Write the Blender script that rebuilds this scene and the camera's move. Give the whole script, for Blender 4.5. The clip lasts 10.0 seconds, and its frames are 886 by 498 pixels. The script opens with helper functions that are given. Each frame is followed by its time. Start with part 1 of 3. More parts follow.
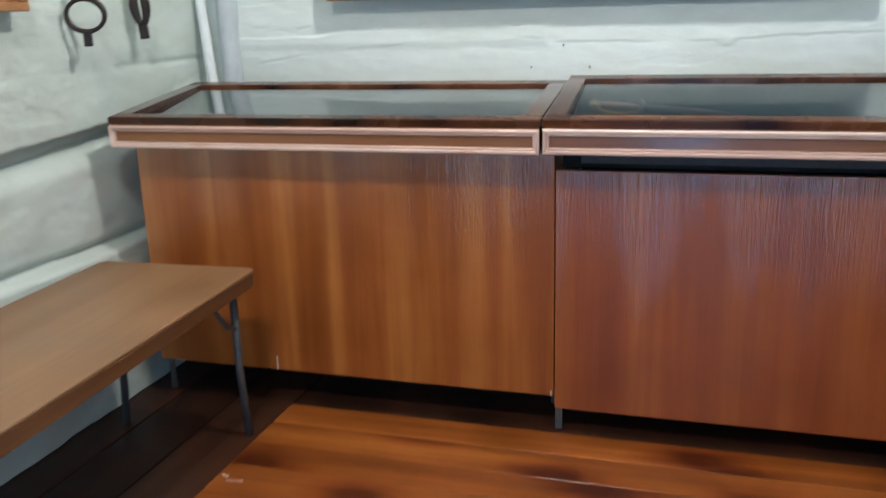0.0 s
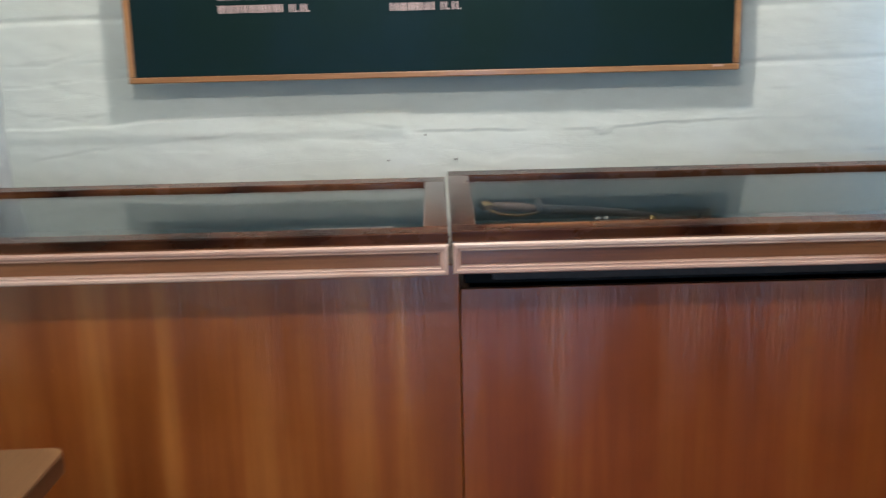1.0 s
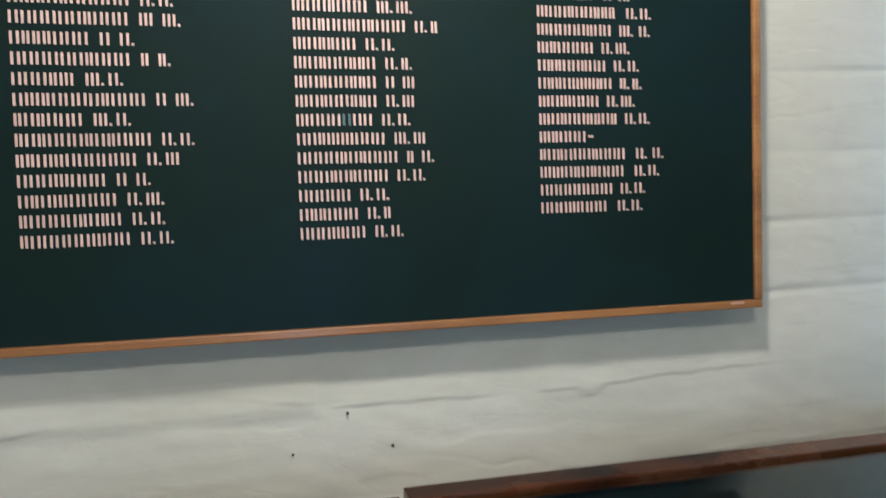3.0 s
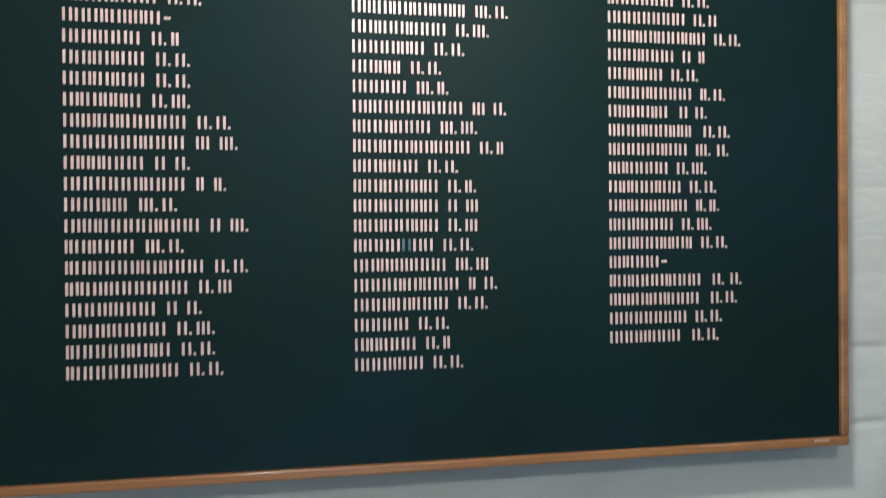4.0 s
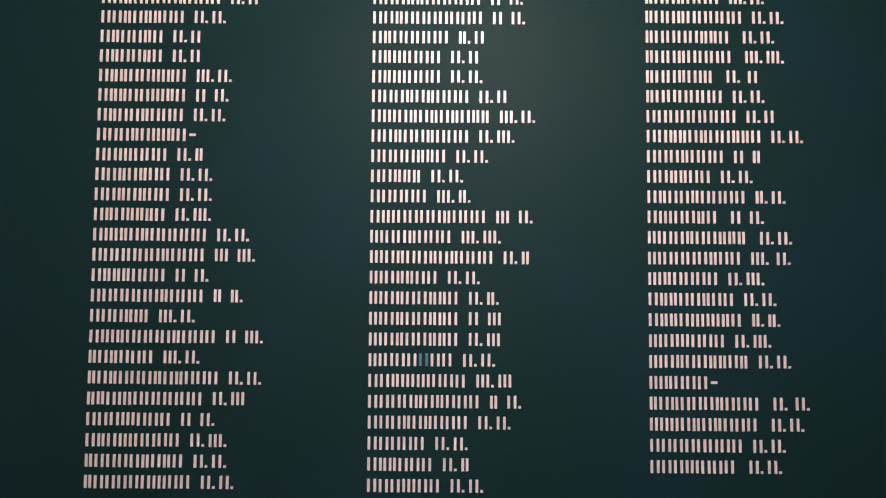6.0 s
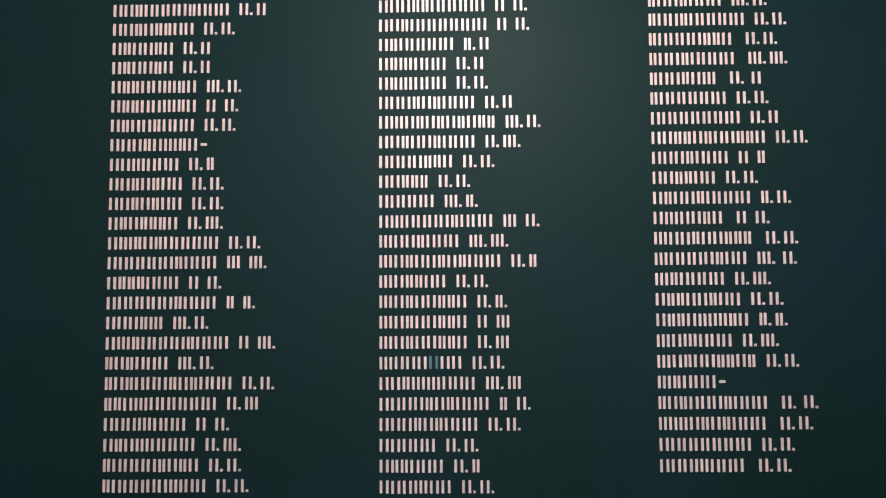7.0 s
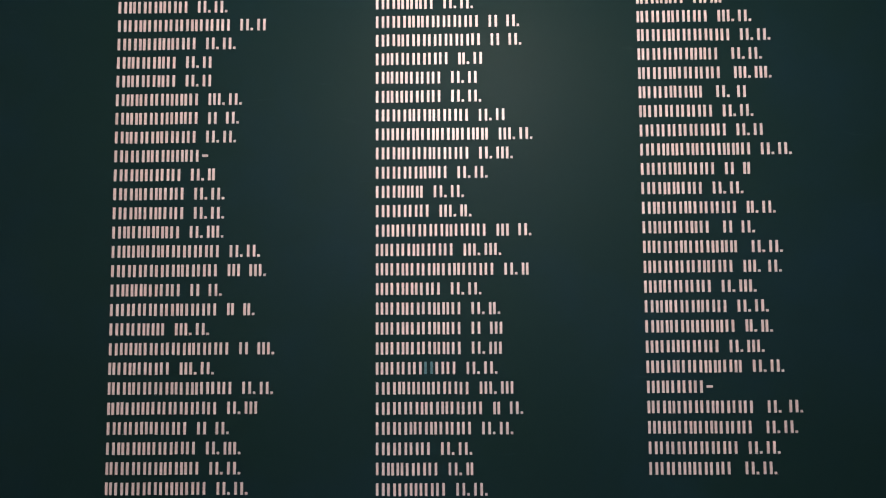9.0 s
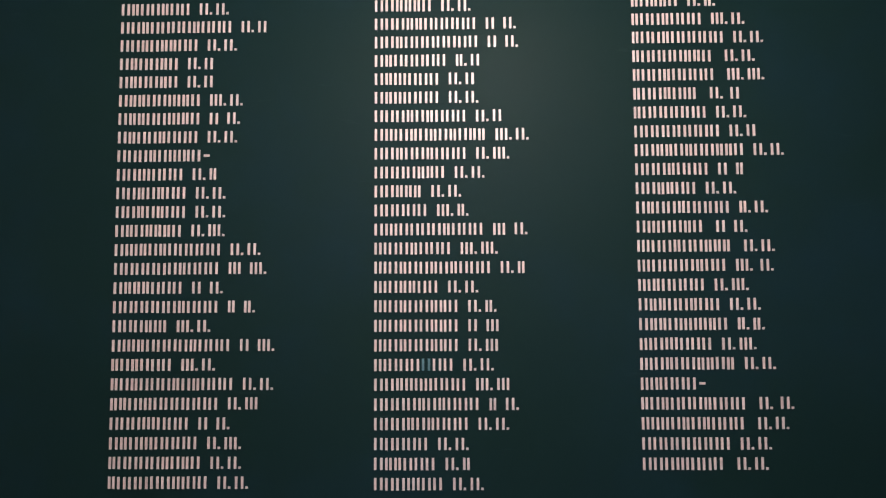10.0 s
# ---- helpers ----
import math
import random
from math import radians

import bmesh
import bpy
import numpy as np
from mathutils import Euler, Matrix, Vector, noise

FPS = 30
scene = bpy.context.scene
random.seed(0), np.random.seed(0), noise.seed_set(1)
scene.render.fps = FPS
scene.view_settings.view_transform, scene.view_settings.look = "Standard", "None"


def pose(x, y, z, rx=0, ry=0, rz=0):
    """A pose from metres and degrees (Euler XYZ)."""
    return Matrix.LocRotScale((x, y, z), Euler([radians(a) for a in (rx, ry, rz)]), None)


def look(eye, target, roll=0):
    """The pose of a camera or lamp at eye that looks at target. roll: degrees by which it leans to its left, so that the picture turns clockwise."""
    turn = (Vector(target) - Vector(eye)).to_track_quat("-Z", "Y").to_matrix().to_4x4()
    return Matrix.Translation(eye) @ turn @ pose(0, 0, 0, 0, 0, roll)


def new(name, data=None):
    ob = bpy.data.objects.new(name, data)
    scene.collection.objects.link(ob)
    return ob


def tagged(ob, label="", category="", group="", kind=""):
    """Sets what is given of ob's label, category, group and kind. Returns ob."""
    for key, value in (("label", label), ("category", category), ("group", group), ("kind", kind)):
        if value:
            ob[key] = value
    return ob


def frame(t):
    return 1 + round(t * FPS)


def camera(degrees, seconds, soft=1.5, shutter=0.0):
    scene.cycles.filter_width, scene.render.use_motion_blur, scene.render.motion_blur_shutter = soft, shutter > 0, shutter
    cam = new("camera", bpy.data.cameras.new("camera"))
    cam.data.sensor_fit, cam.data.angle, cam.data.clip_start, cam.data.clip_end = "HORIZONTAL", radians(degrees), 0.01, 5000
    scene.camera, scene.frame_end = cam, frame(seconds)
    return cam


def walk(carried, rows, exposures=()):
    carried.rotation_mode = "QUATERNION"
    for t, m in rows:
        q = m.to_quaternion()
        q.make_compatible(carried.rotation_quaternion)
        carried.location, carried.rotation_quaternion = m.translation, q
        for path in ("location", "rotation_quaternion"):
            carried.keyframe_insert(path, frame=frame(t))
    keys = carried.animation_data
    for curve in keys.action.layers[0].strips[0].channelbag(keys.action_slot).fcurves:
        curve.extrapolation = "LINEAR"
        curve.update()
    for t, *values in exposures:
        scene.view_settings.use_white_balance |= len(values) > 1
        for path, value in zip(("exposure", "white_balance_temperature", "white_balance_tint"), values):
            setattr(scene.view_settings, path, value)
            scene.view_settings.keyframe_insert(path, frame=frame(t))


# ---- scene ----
cam = camera(54.0, 10.0, 1.2, 0.4)
PATH = [
    (0, (1.741, -2.816, 1.158), (1.179, -0.972, 0.628), -1.7),
    (0.3, (1.59, -2.677, 1.153), (1.166, -0.778, 0.688), -1.6),
    (0.5, (1.521, -2.586, 1.179), (1.196, -0.662, 0.739), -2.1),
    (1, (1.329, -2.4, 1.194), (1.339, -0.438, 0.807), -1.4),
    (1.5, (1.201, -2.206, 1.222), (1.653, -0.296, 0.836), -0.9),
    (1.6, (1.187, -2.147, 1.224), (1.684, -0.247, 0.851), -1.2),
    (1.8, (1.155, -2.048, 1.232), (1.685, -0.148, 0.899), -2.1),
    (2, (1.137, -1.951, 1.265), (1.655, -0.044, 0.961), -2.8),
    (2.5, (1.102, -1.726, 1.336), (1.639, 0.189, 1.125), -2.9),
    (2.7, (1.079, -1.651, 1.369), (1.626, 0.267, 1.223), -2.3),
    (3.8, (1.062, -1.512, 1.56), (1.479, 0.443, 1.497), -0.4),
    (4, (1.072, -1.489, 1.578), (1.478, 0.47, 1.564), -0.5),
    (4.5, (1.149, -1.425, 1.617), (1.473, 0.545, 1.73), -0.3),
    (5, (1.25, -1.4, 1.632), (1.371, 0.591, 1.785), 0.5),
    (5.5, (1.31, -1.428, 1.644), (1.34, 0.566, 1.795), 0.8),
    (7, (1.349, -1.471, 1.647), (1.313, 0.523, 1.805), -0.4),
    (7.5, (1.344, -1.484, 1.649), (1.302, 0.509, 1.804), -0.5),
    (8, (1.348, -1.499, 1.642), (1.309, 0.494, 1.81), -0.5),
    (8.5, (1.354, -1.505, 1.643), (1.319, 0.487, 1.817), -0.5),
    (9, (1.355, -1.51, 1.638), (1.324, 0.481, 1.823), -0.4),
    (9.5, (1.357, -1.522, 1.636), (1.326, 0.469, 1.82), -0.3),
    (10, (1.362, -1.534, 1.635), (1.328, 0.457, 1.818), -0.3),
]
EXPOSURES = [(0, 0.70, 5000, 3), (0.5, 0.58, 5050, 4), (1, 0.40, 5300, 6), (1.5, 0.24, 5700, 7), (2, 0.12, 5800, 5),
             (2.7, 0.05, 5700, 7), (4, -0.10, 5150, 5), (5, -0.16, 5100, 5), (5.7, -0.08, 5100, 5), (7.5, -0.18, 5150, 7),
             (9, -0.36, 5200, 6), (10, -0.34, 5200, 6)]
walk(cam, [(t, look(eye, target, roll)) for t, eye, target, roll in PATH], EXPOSURES)

# ---- world, lamps ----
world = bpy.data.worlds.new("sky_world")
scene.world = world
world.use_nodes = True
wn = world.node_tree
sky = wn.nodes.new("ShaderNodeTexSky")
sky.sky_type = "NISHITA"
sky.sun_disc = False
sky.sun_elevation, sky.sun_rotation = radians(38), radians(150)
wn.links.new(sky.outputs[0], wn.nodes["Background"].inputs[0])
wn.nodes["Background"].inputs[1].default_value = 0.08


def area_lamp(name, m, sx, sy, watts, colour, spread=180, shape="RECTANGLE"):
    data = bpy.data.lights.new(name, "AREA")
    data.shape, data.size, data.size_y = shape, sx, sy
    data.energy, data.color, data.spread = watts, colour, radians(spread)
    ob = new(name, data)
    ob.matrix_world = m
    return ob


ROOM_X, ROOM_Y, ROOM_Z = 4.45, -4.3, 2.75
# lamps out of view, placed to cast the board's double shadow
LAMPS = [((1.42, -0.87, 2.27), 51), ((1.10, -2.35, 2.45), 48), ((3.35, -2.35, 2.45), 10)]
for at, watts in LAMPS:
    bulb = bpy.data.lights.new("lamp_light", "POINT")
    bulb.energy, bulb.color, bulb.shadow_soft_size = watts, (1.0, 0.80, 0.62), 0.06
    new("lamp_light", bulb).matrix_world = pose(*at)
# lamps for unseen openings; the second's narrow spread shapes a cool wall patch
area_lamp("door_light", look((1.65, -4.36, 0.85), (1.65, 0, 0.85)), 0.42, 1.4, 12.5, (0.42, 0.67, 1.0))
area_lamp("window_light", look((3.65, -4.32, 1.55), (3.62, 0, 1.58)), 0.95, 1.15, 12, (0.46, 0.72, 1.0), 26)


# ---- materials ----
def material(name):
    m = bpy.data.materials.new(name)
    m.use_nodes = True
    return m, m.node_tree, m.node_tree.nodes["Principled BSDF"]


def node(nt, kind, **values):
    n = nt.nodes.new(kind)
    for k, v in values.items():
        n.inputs[k].default_value = v
    return n


def coords(nt, scale, jitter=0.0):
    """Object coordinates times a scale, shifted at random from object to object."""
    tc = nt.nodes.new("ShaderNodeTexCoord")
    mp = nt.nodes.new("ShaderNodeMapping")
    mp.inputs["Scale"].default_value = scale
    if jitter:
        info = nt.nodes.new("ShaderNodeObjectInfo")
        mul = nt.nodes.new("ShaderNodeMath")
        mul.operation = "MULTIPLY"
        mul.inputs[1].default_value = jitter
        nt.links.new(info.outputs["Random"], mul.inputs[0])
        nt.links.new(mul.outputs[0], mp.inputs["Location"])
    nt.links.new(tc.outputs["Object"], mp.inputs["Vector"])
    return mp.outputs[0]


def noise_of(nt, vector, scale=1.0, detail=4.0, rough=0.55, distortion=0.0):
    n = node(nt, "ShaderNodeTexNoise", Scale=scale, Detail=detail, Roughness=rough, Distortion=distortion)
    nt.links.new(vector, n.inputs["Vector"])
    return n.outputs["Fac"]


def ramp(nt, fac, stops):
    r = nt.nodes.new("ShaderNodeValToRGB")
    els = r.color_ramp.elements
    while len(els) < len(stops):
        els.new(0.5)
    for e, (p, c) in zip(els, stops):
        e.position, e.color = p, (*c, 1) if len(c) == 3 else c
    nt.links.new(fac, r.inputs[0])
    return r.outputs[0]


def mix(nt, kind, fac, a, b):
    m = nt.nodes.new("ShaderNodeMix")
    m.data_type, m.blend_type = "RGBA", kind
    for sock, v in ((m.inputs[0], fac), (m.inputs[6], a), (m.inputs[7], b)):
        if hasattr(v, "is_output"):
            nt.links.new(v, sock)
        elif isinstance(v, tuple):
            sock.default_value = (*v, 1)
        else:
            sock.default_value = v
    return m.outputs[2]


def bump(nt, bsdf, heights):
    """heights: (output, strength, distance) from coarse to fine."""
    last = None
    for out, strength, distance in heights:
        b = node(nt, "ShaderNodeBump", Strength=strength, Distance=distance)
        nt.links.new(out, b.inputs["Height"])
        if last:
            nt.links.new(last, b.inputs["Normal"])
        last = b.outputs[0]
    nt.links.new(last, bsdf.inputs["Normal"])


def grey(v):
    return (v, v, v)


def wood(name, dark, mid, light, along, band=9.0, grain=110.0, rough=(0.25, 0.45), coat=0.0, knots=0.0, relief=0.15, jitter=7.0, fine_mix=0.6, wear_mix=0.35, knot=1.0):
    """Wood with its grain along axis 0, 1 or 2."""
    m, nt, bsdf = material(name)
    s = [1.0, 1.0, 1.0]
    s[along] = 0.05
    broad = noise_of(nt, coords(nt, [v * band for v in s], jitter), 1.0, 2.0, 0.5, 0.4)
    s[along] = 0.025
    fine = noise_of(nt, coords(nt, [v * grain for v in s], jitter), 1.0, 5.0, 0.65, 0.2)
    base = ramp(nt, broad, [(0.3, dark), (0.5, mid), (0.72, light)])
    streak = ramp(nt, fine, [(0.3, grey(0.55)), (0.5, grey(0.9)), (0.75, grey(1.15))])
    col = mix(nt, "MULTIPLY", fine_mix, base, streak)
    wear = noise_of(nt, coords(nt, (5, 5, 5), jitter), 1.0, 6.0, 0.6)
    col = mix(nt, "MULTIPLY", wear_mix, col, ramp(nt, wear, [(0.3, grey(0.6)), (0.65, grey(1.05))]))
    if knots:
        s[along] = 0.45
        vor = node(nt, "ShaderNodeTexVoronoi", Scale=1.0)
        if knot > 1:
            vor.voronoi_dimensions = "2D"
        nt.links.new(coords(nt, [v * knots for v in s], jitter), vor.inputs["Vector"])
        col = mix(nt, "MULTIPLY", 1.0, col, ramp(nt, vor.outputs["Distance"], [(0.06 * knot, (0.25, 0.14, 0.08)), (0.15 * knot, (0.75, 0.6, 0.5)), (0.24 * knot, grey(1.0))]))
    nt.links.new(col, bsdf.inputs["Base Color"])
    nt.links.new(ramp(nt, wear, [(0.3, grey(rough[0])), (0.7, grey(rough[1]))]), bsdf.inputs["Roughness"])
    bsdf.inputs["Coat Weight"].default_value = coat
    bsdf.inputs["Coat Roughness"].default_value = 0.12
    bump(nt, bsdf, [(wear, 0.12, 0.01), (fine, relief, 0.002)])
    return m


def plain(name, colour, rough, metal=0.0, spots=0.25, scale=60.0, relief=0.1, distance=0.002, coat=0.0):
    m, nt, bsdf = material(name)
    big = noise_of(nt, coords(nt, grey(scale * 0.12), 5.0), 1.0, 4.0)
    small = noise_of(nt, coords(nt, grey(scale), 5.0), 1.0, 5.0, 0.6)
    col = mix(nt, "MULTIPLY", spots, colour, ramp(nt, big, [(0.3, grey(0.45)), (0.7, grey(1.15))]))
    col = mix(nt, "MULTIPLY", spots, col, ramp(nt, small, [(0.3, grey(0.6)), (0.7, grey(1.15))]))
    nt.links.new(col, bsdf.inputs["Base Color"])
    nt.links.new(ramp(nt, big, [(0.3, grey(rough * 0.85)), (0.7, grey(min(1, rough * 1.15)))]), bsdf.inputs["Roughness"])
    bsdf.inputs["Metallic"].default_value = metal
    bsdf.inputs["Coat Weight"].default_value = coat
    bump(nt, bsdf, [(big, relief, distance * 4), (small, relief, distance)])
    return m


def whitewash(name, tone):
    m, nt, bsdf = material(name)
    cloud = noise_of(nt, coords(nt, (1.6, 1.6, 3.0)), 1.0, 5.0, 0.6, 0.5)
    grain = noise_of(nt, coords(nt, (12, 12, 22)), 1.0, 6.0, 0.65, 0.3)
    crust = noise_of(nt, coords(nt, (26, 26, 34)), 1.0, 6.0, 0.6)
    flake = ramp(nt, noise_of(nt, coords(nt, (3.2, 3.2, 11)), 1.0, 7.0, 0.62, 0.6), [(0.545, grey(0.0)), (0.56, grey(0.8)), (0.68, grey(1.0))])
    crack = ramp(nt, noise_of(nt, coords(nt, (1.1, 1.1, 5)), 1.0, 6.0, 0.55, 0.7), [(0.485, grey(1.0)), (0.5, grey(0.0)), (0.515, grey(1.0))])
    col = ramp(nt, cloud, [(0.28, (0.62, 0.63, 0.575)), (0.5, (0.695, 0.71, 0.665)), (0.72, (0.745, 0.76, 0.735))])
    col = mix(nt, "MULTIPLY", 0.2, col, ramp(nt, grain, [(0.25, grey(0.72)), (0.5, grey(1.0))]))
    chips = ramp(nt, crust, [(0.23, grey(1.0)), (0.27, grey(0.0))])
    col = mix(nt, "MIX", mix(nt, "MULTIPLY", 1.0, chips, grey(0.6)), col, (0.42, 0.40, 0.36))
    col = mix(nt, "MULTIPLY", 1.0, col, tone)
    nt.links.new(col, bsdf.inputs["Base Color"])
    bsdf.inputs["Roughness"].default_value = 0.62
    bump(nt, bsdf, [(cloud, 0.10, 0.02), (flake, 0.07, 0.003), (crack, 0.06, 0.003), (grain, 0.05, 0.003), (crust, 0.13, 0.003)])
    return m


def board_paint():
    m, nt, bsdf = material("dark_green_board_paint")
    cloud = noise_of(nt, coords(nt, grey(2.2)), 1.0, 5.0, 0.6)
    weave = noise_of(nt, coords(nt, (14, 14, 200)), 1.0, 3.0, 0.6)
    col = ramp(nt, cloud, [(0.3, (0.0056, 0.0172, 0.0150)), (0.5, (0.0060, 0.0180, 0.0180)), (0.7, (0.0070, 0.0205, 0.0275))])
    scuff = noise_of(nt, coords(nt, (6, 6, 40)), 1.0, 6.0, 0.7)
    col = mix(nt, "MIX", ramp(nt, scuff, [(0.66, grey(0.0)), (0.8, grey(0.22))]), col, (0.06, 0.085, 0.085))
    nt.links.new(col, bsdf.inputs["Base Color"])
    nt.links.new(ramp(nt, cloud, [(0.3, grey(0.52)), (0.7, grey(0.64))]), bsdf.inputs["Roughness"])
    bsdf.inputs["Specular IOR Level"].default_value = 0.08
    bump(nt, bsdf, [(cloud, 0.1, 0.01), (weave, 0.08, 0.001)])
    return m


def glass_pane():
    m = bpy.data.materials.new("case_glass")
    m.use_nodes = True
    nt = m.node_tree
    nt.nodes.remove(nt.nodes["Principled BSDF"])
    clear = nt.nodes.new("ShaderNodeBsdfTransparent")
    clear.inputs[0].default_value = (0.90, 0.93, 0.92, 1)
    gloss = nt.nodes.new("ShaderNodeBsdfGlossy")
    gloss.inputs["Roughness"].default_value = 0.03
    face = nt.nodes.new("ShaderNodeLayerWeight")
    face.inputs[0].default_value = 0.5
    power = nt.nodes.new("ShaderNodeMath")
    power.operation = "POWER"
    power.inputs[1].default_value = 6.0
    nt.links.new(face.outputs["Facing"], power.inputs[0])
    fr = nt.nodes.new("ShaderNodeMath")
    fr.operation, fr.use_clamp = "MULTIPLY_ADD", True
    fr.inputs[1].default_value, fr.inputs[2].default_value = 2.3, 0.025
    nt.links.new(power.outputs[0], fr.inputs[0])
    wave = noise_of(nt, coords(nt, grey(5)), 1.0, 2.0)
    b = node(nt, "ShaderNodeBump", Strength=0.03, Distance=0.01)
    nt.links.new(wave, b.inputs["Height"])
    nt.links.new(b.outputs[0], gloss.inputs["Normal"])
    sh = nt.nodes.new("ShaderNodeMixShader")
    nt.links.new(fr.outputs[0], sh.inputs[0])
    nt.links.new(clear.outputs[0], sh.inputs[1])
    nt.links.new(gloss.outputs[0], sh.inputs[2])
    nt.links.new(sh.outputs[0], nt.nodes["Material Output"].inputs[0])
    return m


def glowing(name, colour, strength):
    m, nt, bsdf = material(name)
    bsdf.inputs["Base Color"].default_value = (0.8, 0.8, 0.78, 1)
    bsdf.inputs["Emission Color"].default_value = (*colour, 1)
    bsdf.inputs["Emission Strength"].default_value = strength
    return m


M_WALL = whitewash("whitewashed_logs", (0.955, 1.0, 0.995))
# darker, greener copy for the west wall, toned down against overlighting
M_WALL_GREY = whitewash("darker_whitewashed_logs", (0.77, 0.83, 0.79))
# unseen side walls and ceiling, darkened to cut the bounced fill light
M_WALL_DULL = whitewash("low_bounce_whitewash", (0.55, 0.58, 0.56))
M_CEIL = plain("low_bounce_ceiling_grey", (0.30, 0.28, 0.25), 0.7, spots=0.25, scale=30)
M_VENEER = wood("varnished_brown_veneer", (0.29, 0.072, 0.007), (0.40, 0.112, 0.013), (0.57, 0.205, 0.034), 2, 12.0, 200.0, (0.28, 0.42), 0.2, 0.0, 0.2, fine_mix=0.2)
M_VENEER_DRIP = wood("rippled_red_brown_veneer", (0.25, 0.051, 0.006), (0.33, 0.075, 0.009), (0.42, 0.120, 0.016), 2, 12.0, 200.0, (0.28, 0.42), 0.2, 0.0, 0.2, fine_mix=0.2)


def add_ripple(m, scale, strength, runs=None):
    """Ripples in the varnish; runs: the heights between which they grow to full strength."""
    nt = m.node_tree
    rip = noise_of(nt, coords(nt, scale, 7.0), 1.0, 3.0, 0.5, 1.5)
    rb = node(nt, "ShaderNodeBump", Strength=strength, Distance=0.003)
    nt.links.new(rip, rb.inputs["Height"])
    if runs:
        tc = nt.nodes.new("ShaderNodeTexCoord")
        sep = nt.nodes.new("ShaderNodeSeparateXYZ")
        nt.links.new(tc.outputs["Object"], sep.inputs[0])
        ragged = noise_of(nt, coords(nt, (6, 6, 0.6), 3.0), 1.0, 3.0)
        add = nt.nodes.new("ShaderNodeMath")
        add.operation = "MULTIPLY_ADD"
        add.inputs[1].default_value = 1.0
        nt.links.new(ragged, add.inputs[0])
        nt.links.new(sep.outputs["Z"], add.inputs[2])
        rng_node = node(nt, "ShaderNodeMapRange")
        for k, v in zip(("From Min", "From Max", "To Min", "To Max"), (runs[0] + 0.5, runs[1] + 0.5, 0.0, strength)):
            rng_node.inputs[k].default_value = v
        nt.links.new(add.outputs[0], rng_node.inputs["Value"])
        nt.links.new(rng_node.outputs[0], rb.inputs["Strength"])
        thick = nt.nodes.new("ShaderNodeMath")
        thick.operation, thick.use_clamp = "MULTIPLY_ADD", True
        thick.inputs[1].default_value, thick.inputs[2].default_value = 1.2, 0.0
        nt.links.new(rng_node.outputs[0], thick.inputs[0])
        coat_in = nt.nodes["Principled BSDF"].inputs
        nt.links.new(thick.outputs[0], coat_in["Coat Weight"])
        coat_in["Coat IOR"].default_value = 2.3
        coat_in["Coat Roughness"].default_value = 0.20
    bs = nt.nodes["Principled BSDF"]
    nt.links.new(bs.inputs["Normal"].links[0].from_socket, rb.inputs["Normal"])
    nt.links.new(rb.outputs[0], bs.inputs["Normal"])
    nt.links.new(rb.outputs[0], bs.inputs["Coat Normal"])


add_ripple(M_VENEER_DRIP, (150, 150, 6), 0.7, (0.42, 0.78))
add_ripple(M_VENEER, (150, 150, 9), 0.5, (0.45, 0.84))
M_LID = wood("dark_stained_lid_wood", (0.028, 0.009, 0.003), (0.125, 0.042, 0.011), (0.36, 0.160, 0.045), 0, 14.0, 160.0, (0.18, 0.34), 0.2, 8.5, 0.3, wear_mix=1.0, knot=1.7)
add_ripple(M_LID, (150, 10, 10), 0.14)
M_LID.node_tree.nodes["Principled BSDF"].inputs["Specular IOR Level"].default_value = 0.3
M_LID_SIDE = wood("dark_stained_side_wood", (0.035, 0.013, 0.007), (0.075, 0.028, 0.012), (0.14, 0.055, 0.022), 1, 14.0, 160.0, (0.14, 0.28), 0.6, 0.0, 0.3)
M_APRON = wood("brown_apron_wood", (0.20, 0.068, 0.022), (0.31, 0.125, 0.042), (0.40, 0.185, 0.07), 0, 12.0, 150.0, (0.3, 0.45), 0.2, 0.0, 0.2)
M_TRIM = wood("pale_pink_trim_wood", (0.58, 0.37, 0.28), (0.72, 0.50, 0.39), (0.78, 0.59, 0.48), 0, 10.0, 120.0, (0.35, 0.5), 0.1, 7.0, 0.25, fine_mix=0.25)
M_FLOOR = wood("varnished_orange_floor_wood", (0.13, 0.030, 0.004), (0.28, 0.078, 0.008), (0.46, 0.155, 0.016), 0, 8.0, 90.0, (0.30, 0.45), 0.4, 4.2, 0.12, wear_mix=0.8, knot=1.5)
M_FLOOR_DARK = wood("floor_shade_brown", (0.022, 0.008, 0.003), (0.036, 0.012, 0.004), (0.055, 0.018, 0.006), 1, 9.0, 90.0, (0.4, 0.55), 0.0, 0.0, 0.25)
M_BENCH = wood("tan_varnished_bench_wood", (0.20, 0.105, 0.042), (0.26, 0.14, 0.060), (0.32, 0.185, 0.085), 1, 5.0, 80.0, (0.35, 0.5), 0.15, 0.0, 0.12, fine_mix=0.25, wear_mix=0.6)
M_BENCH_EDGE = wood("shaded_bench_edge_wood", (0.09, 0.038, 0.013), (0.13, 0.056, 0.02), (0.18, 0.085, 0.03), 1, 8.0, 90.0, (0.35, 0.5), 0.1, 0.0, 0.15)
M_FRAME = wood("golden_frame_wood", (0.28, 0.13, 0.045), (0.38, 0.19, 0.07), (0.46, 0.25, 0.10), 0, 16.0, 160.0, (0.32, 0.45), 0.2, 0.0, 0.2)
M_BOARD = board_paint()
M_LETTER = plain("pale_pink_lettering_paint", (0.74, 0.55, 0.52), 0.42, spots=0.3, scale=220, relief=0.1, distance=0.0006)
M_FADED = plain("worn_blue_grey_lettering", (0.10, 0.19, 0.22), 0.5, spots=0.6, scale=300)
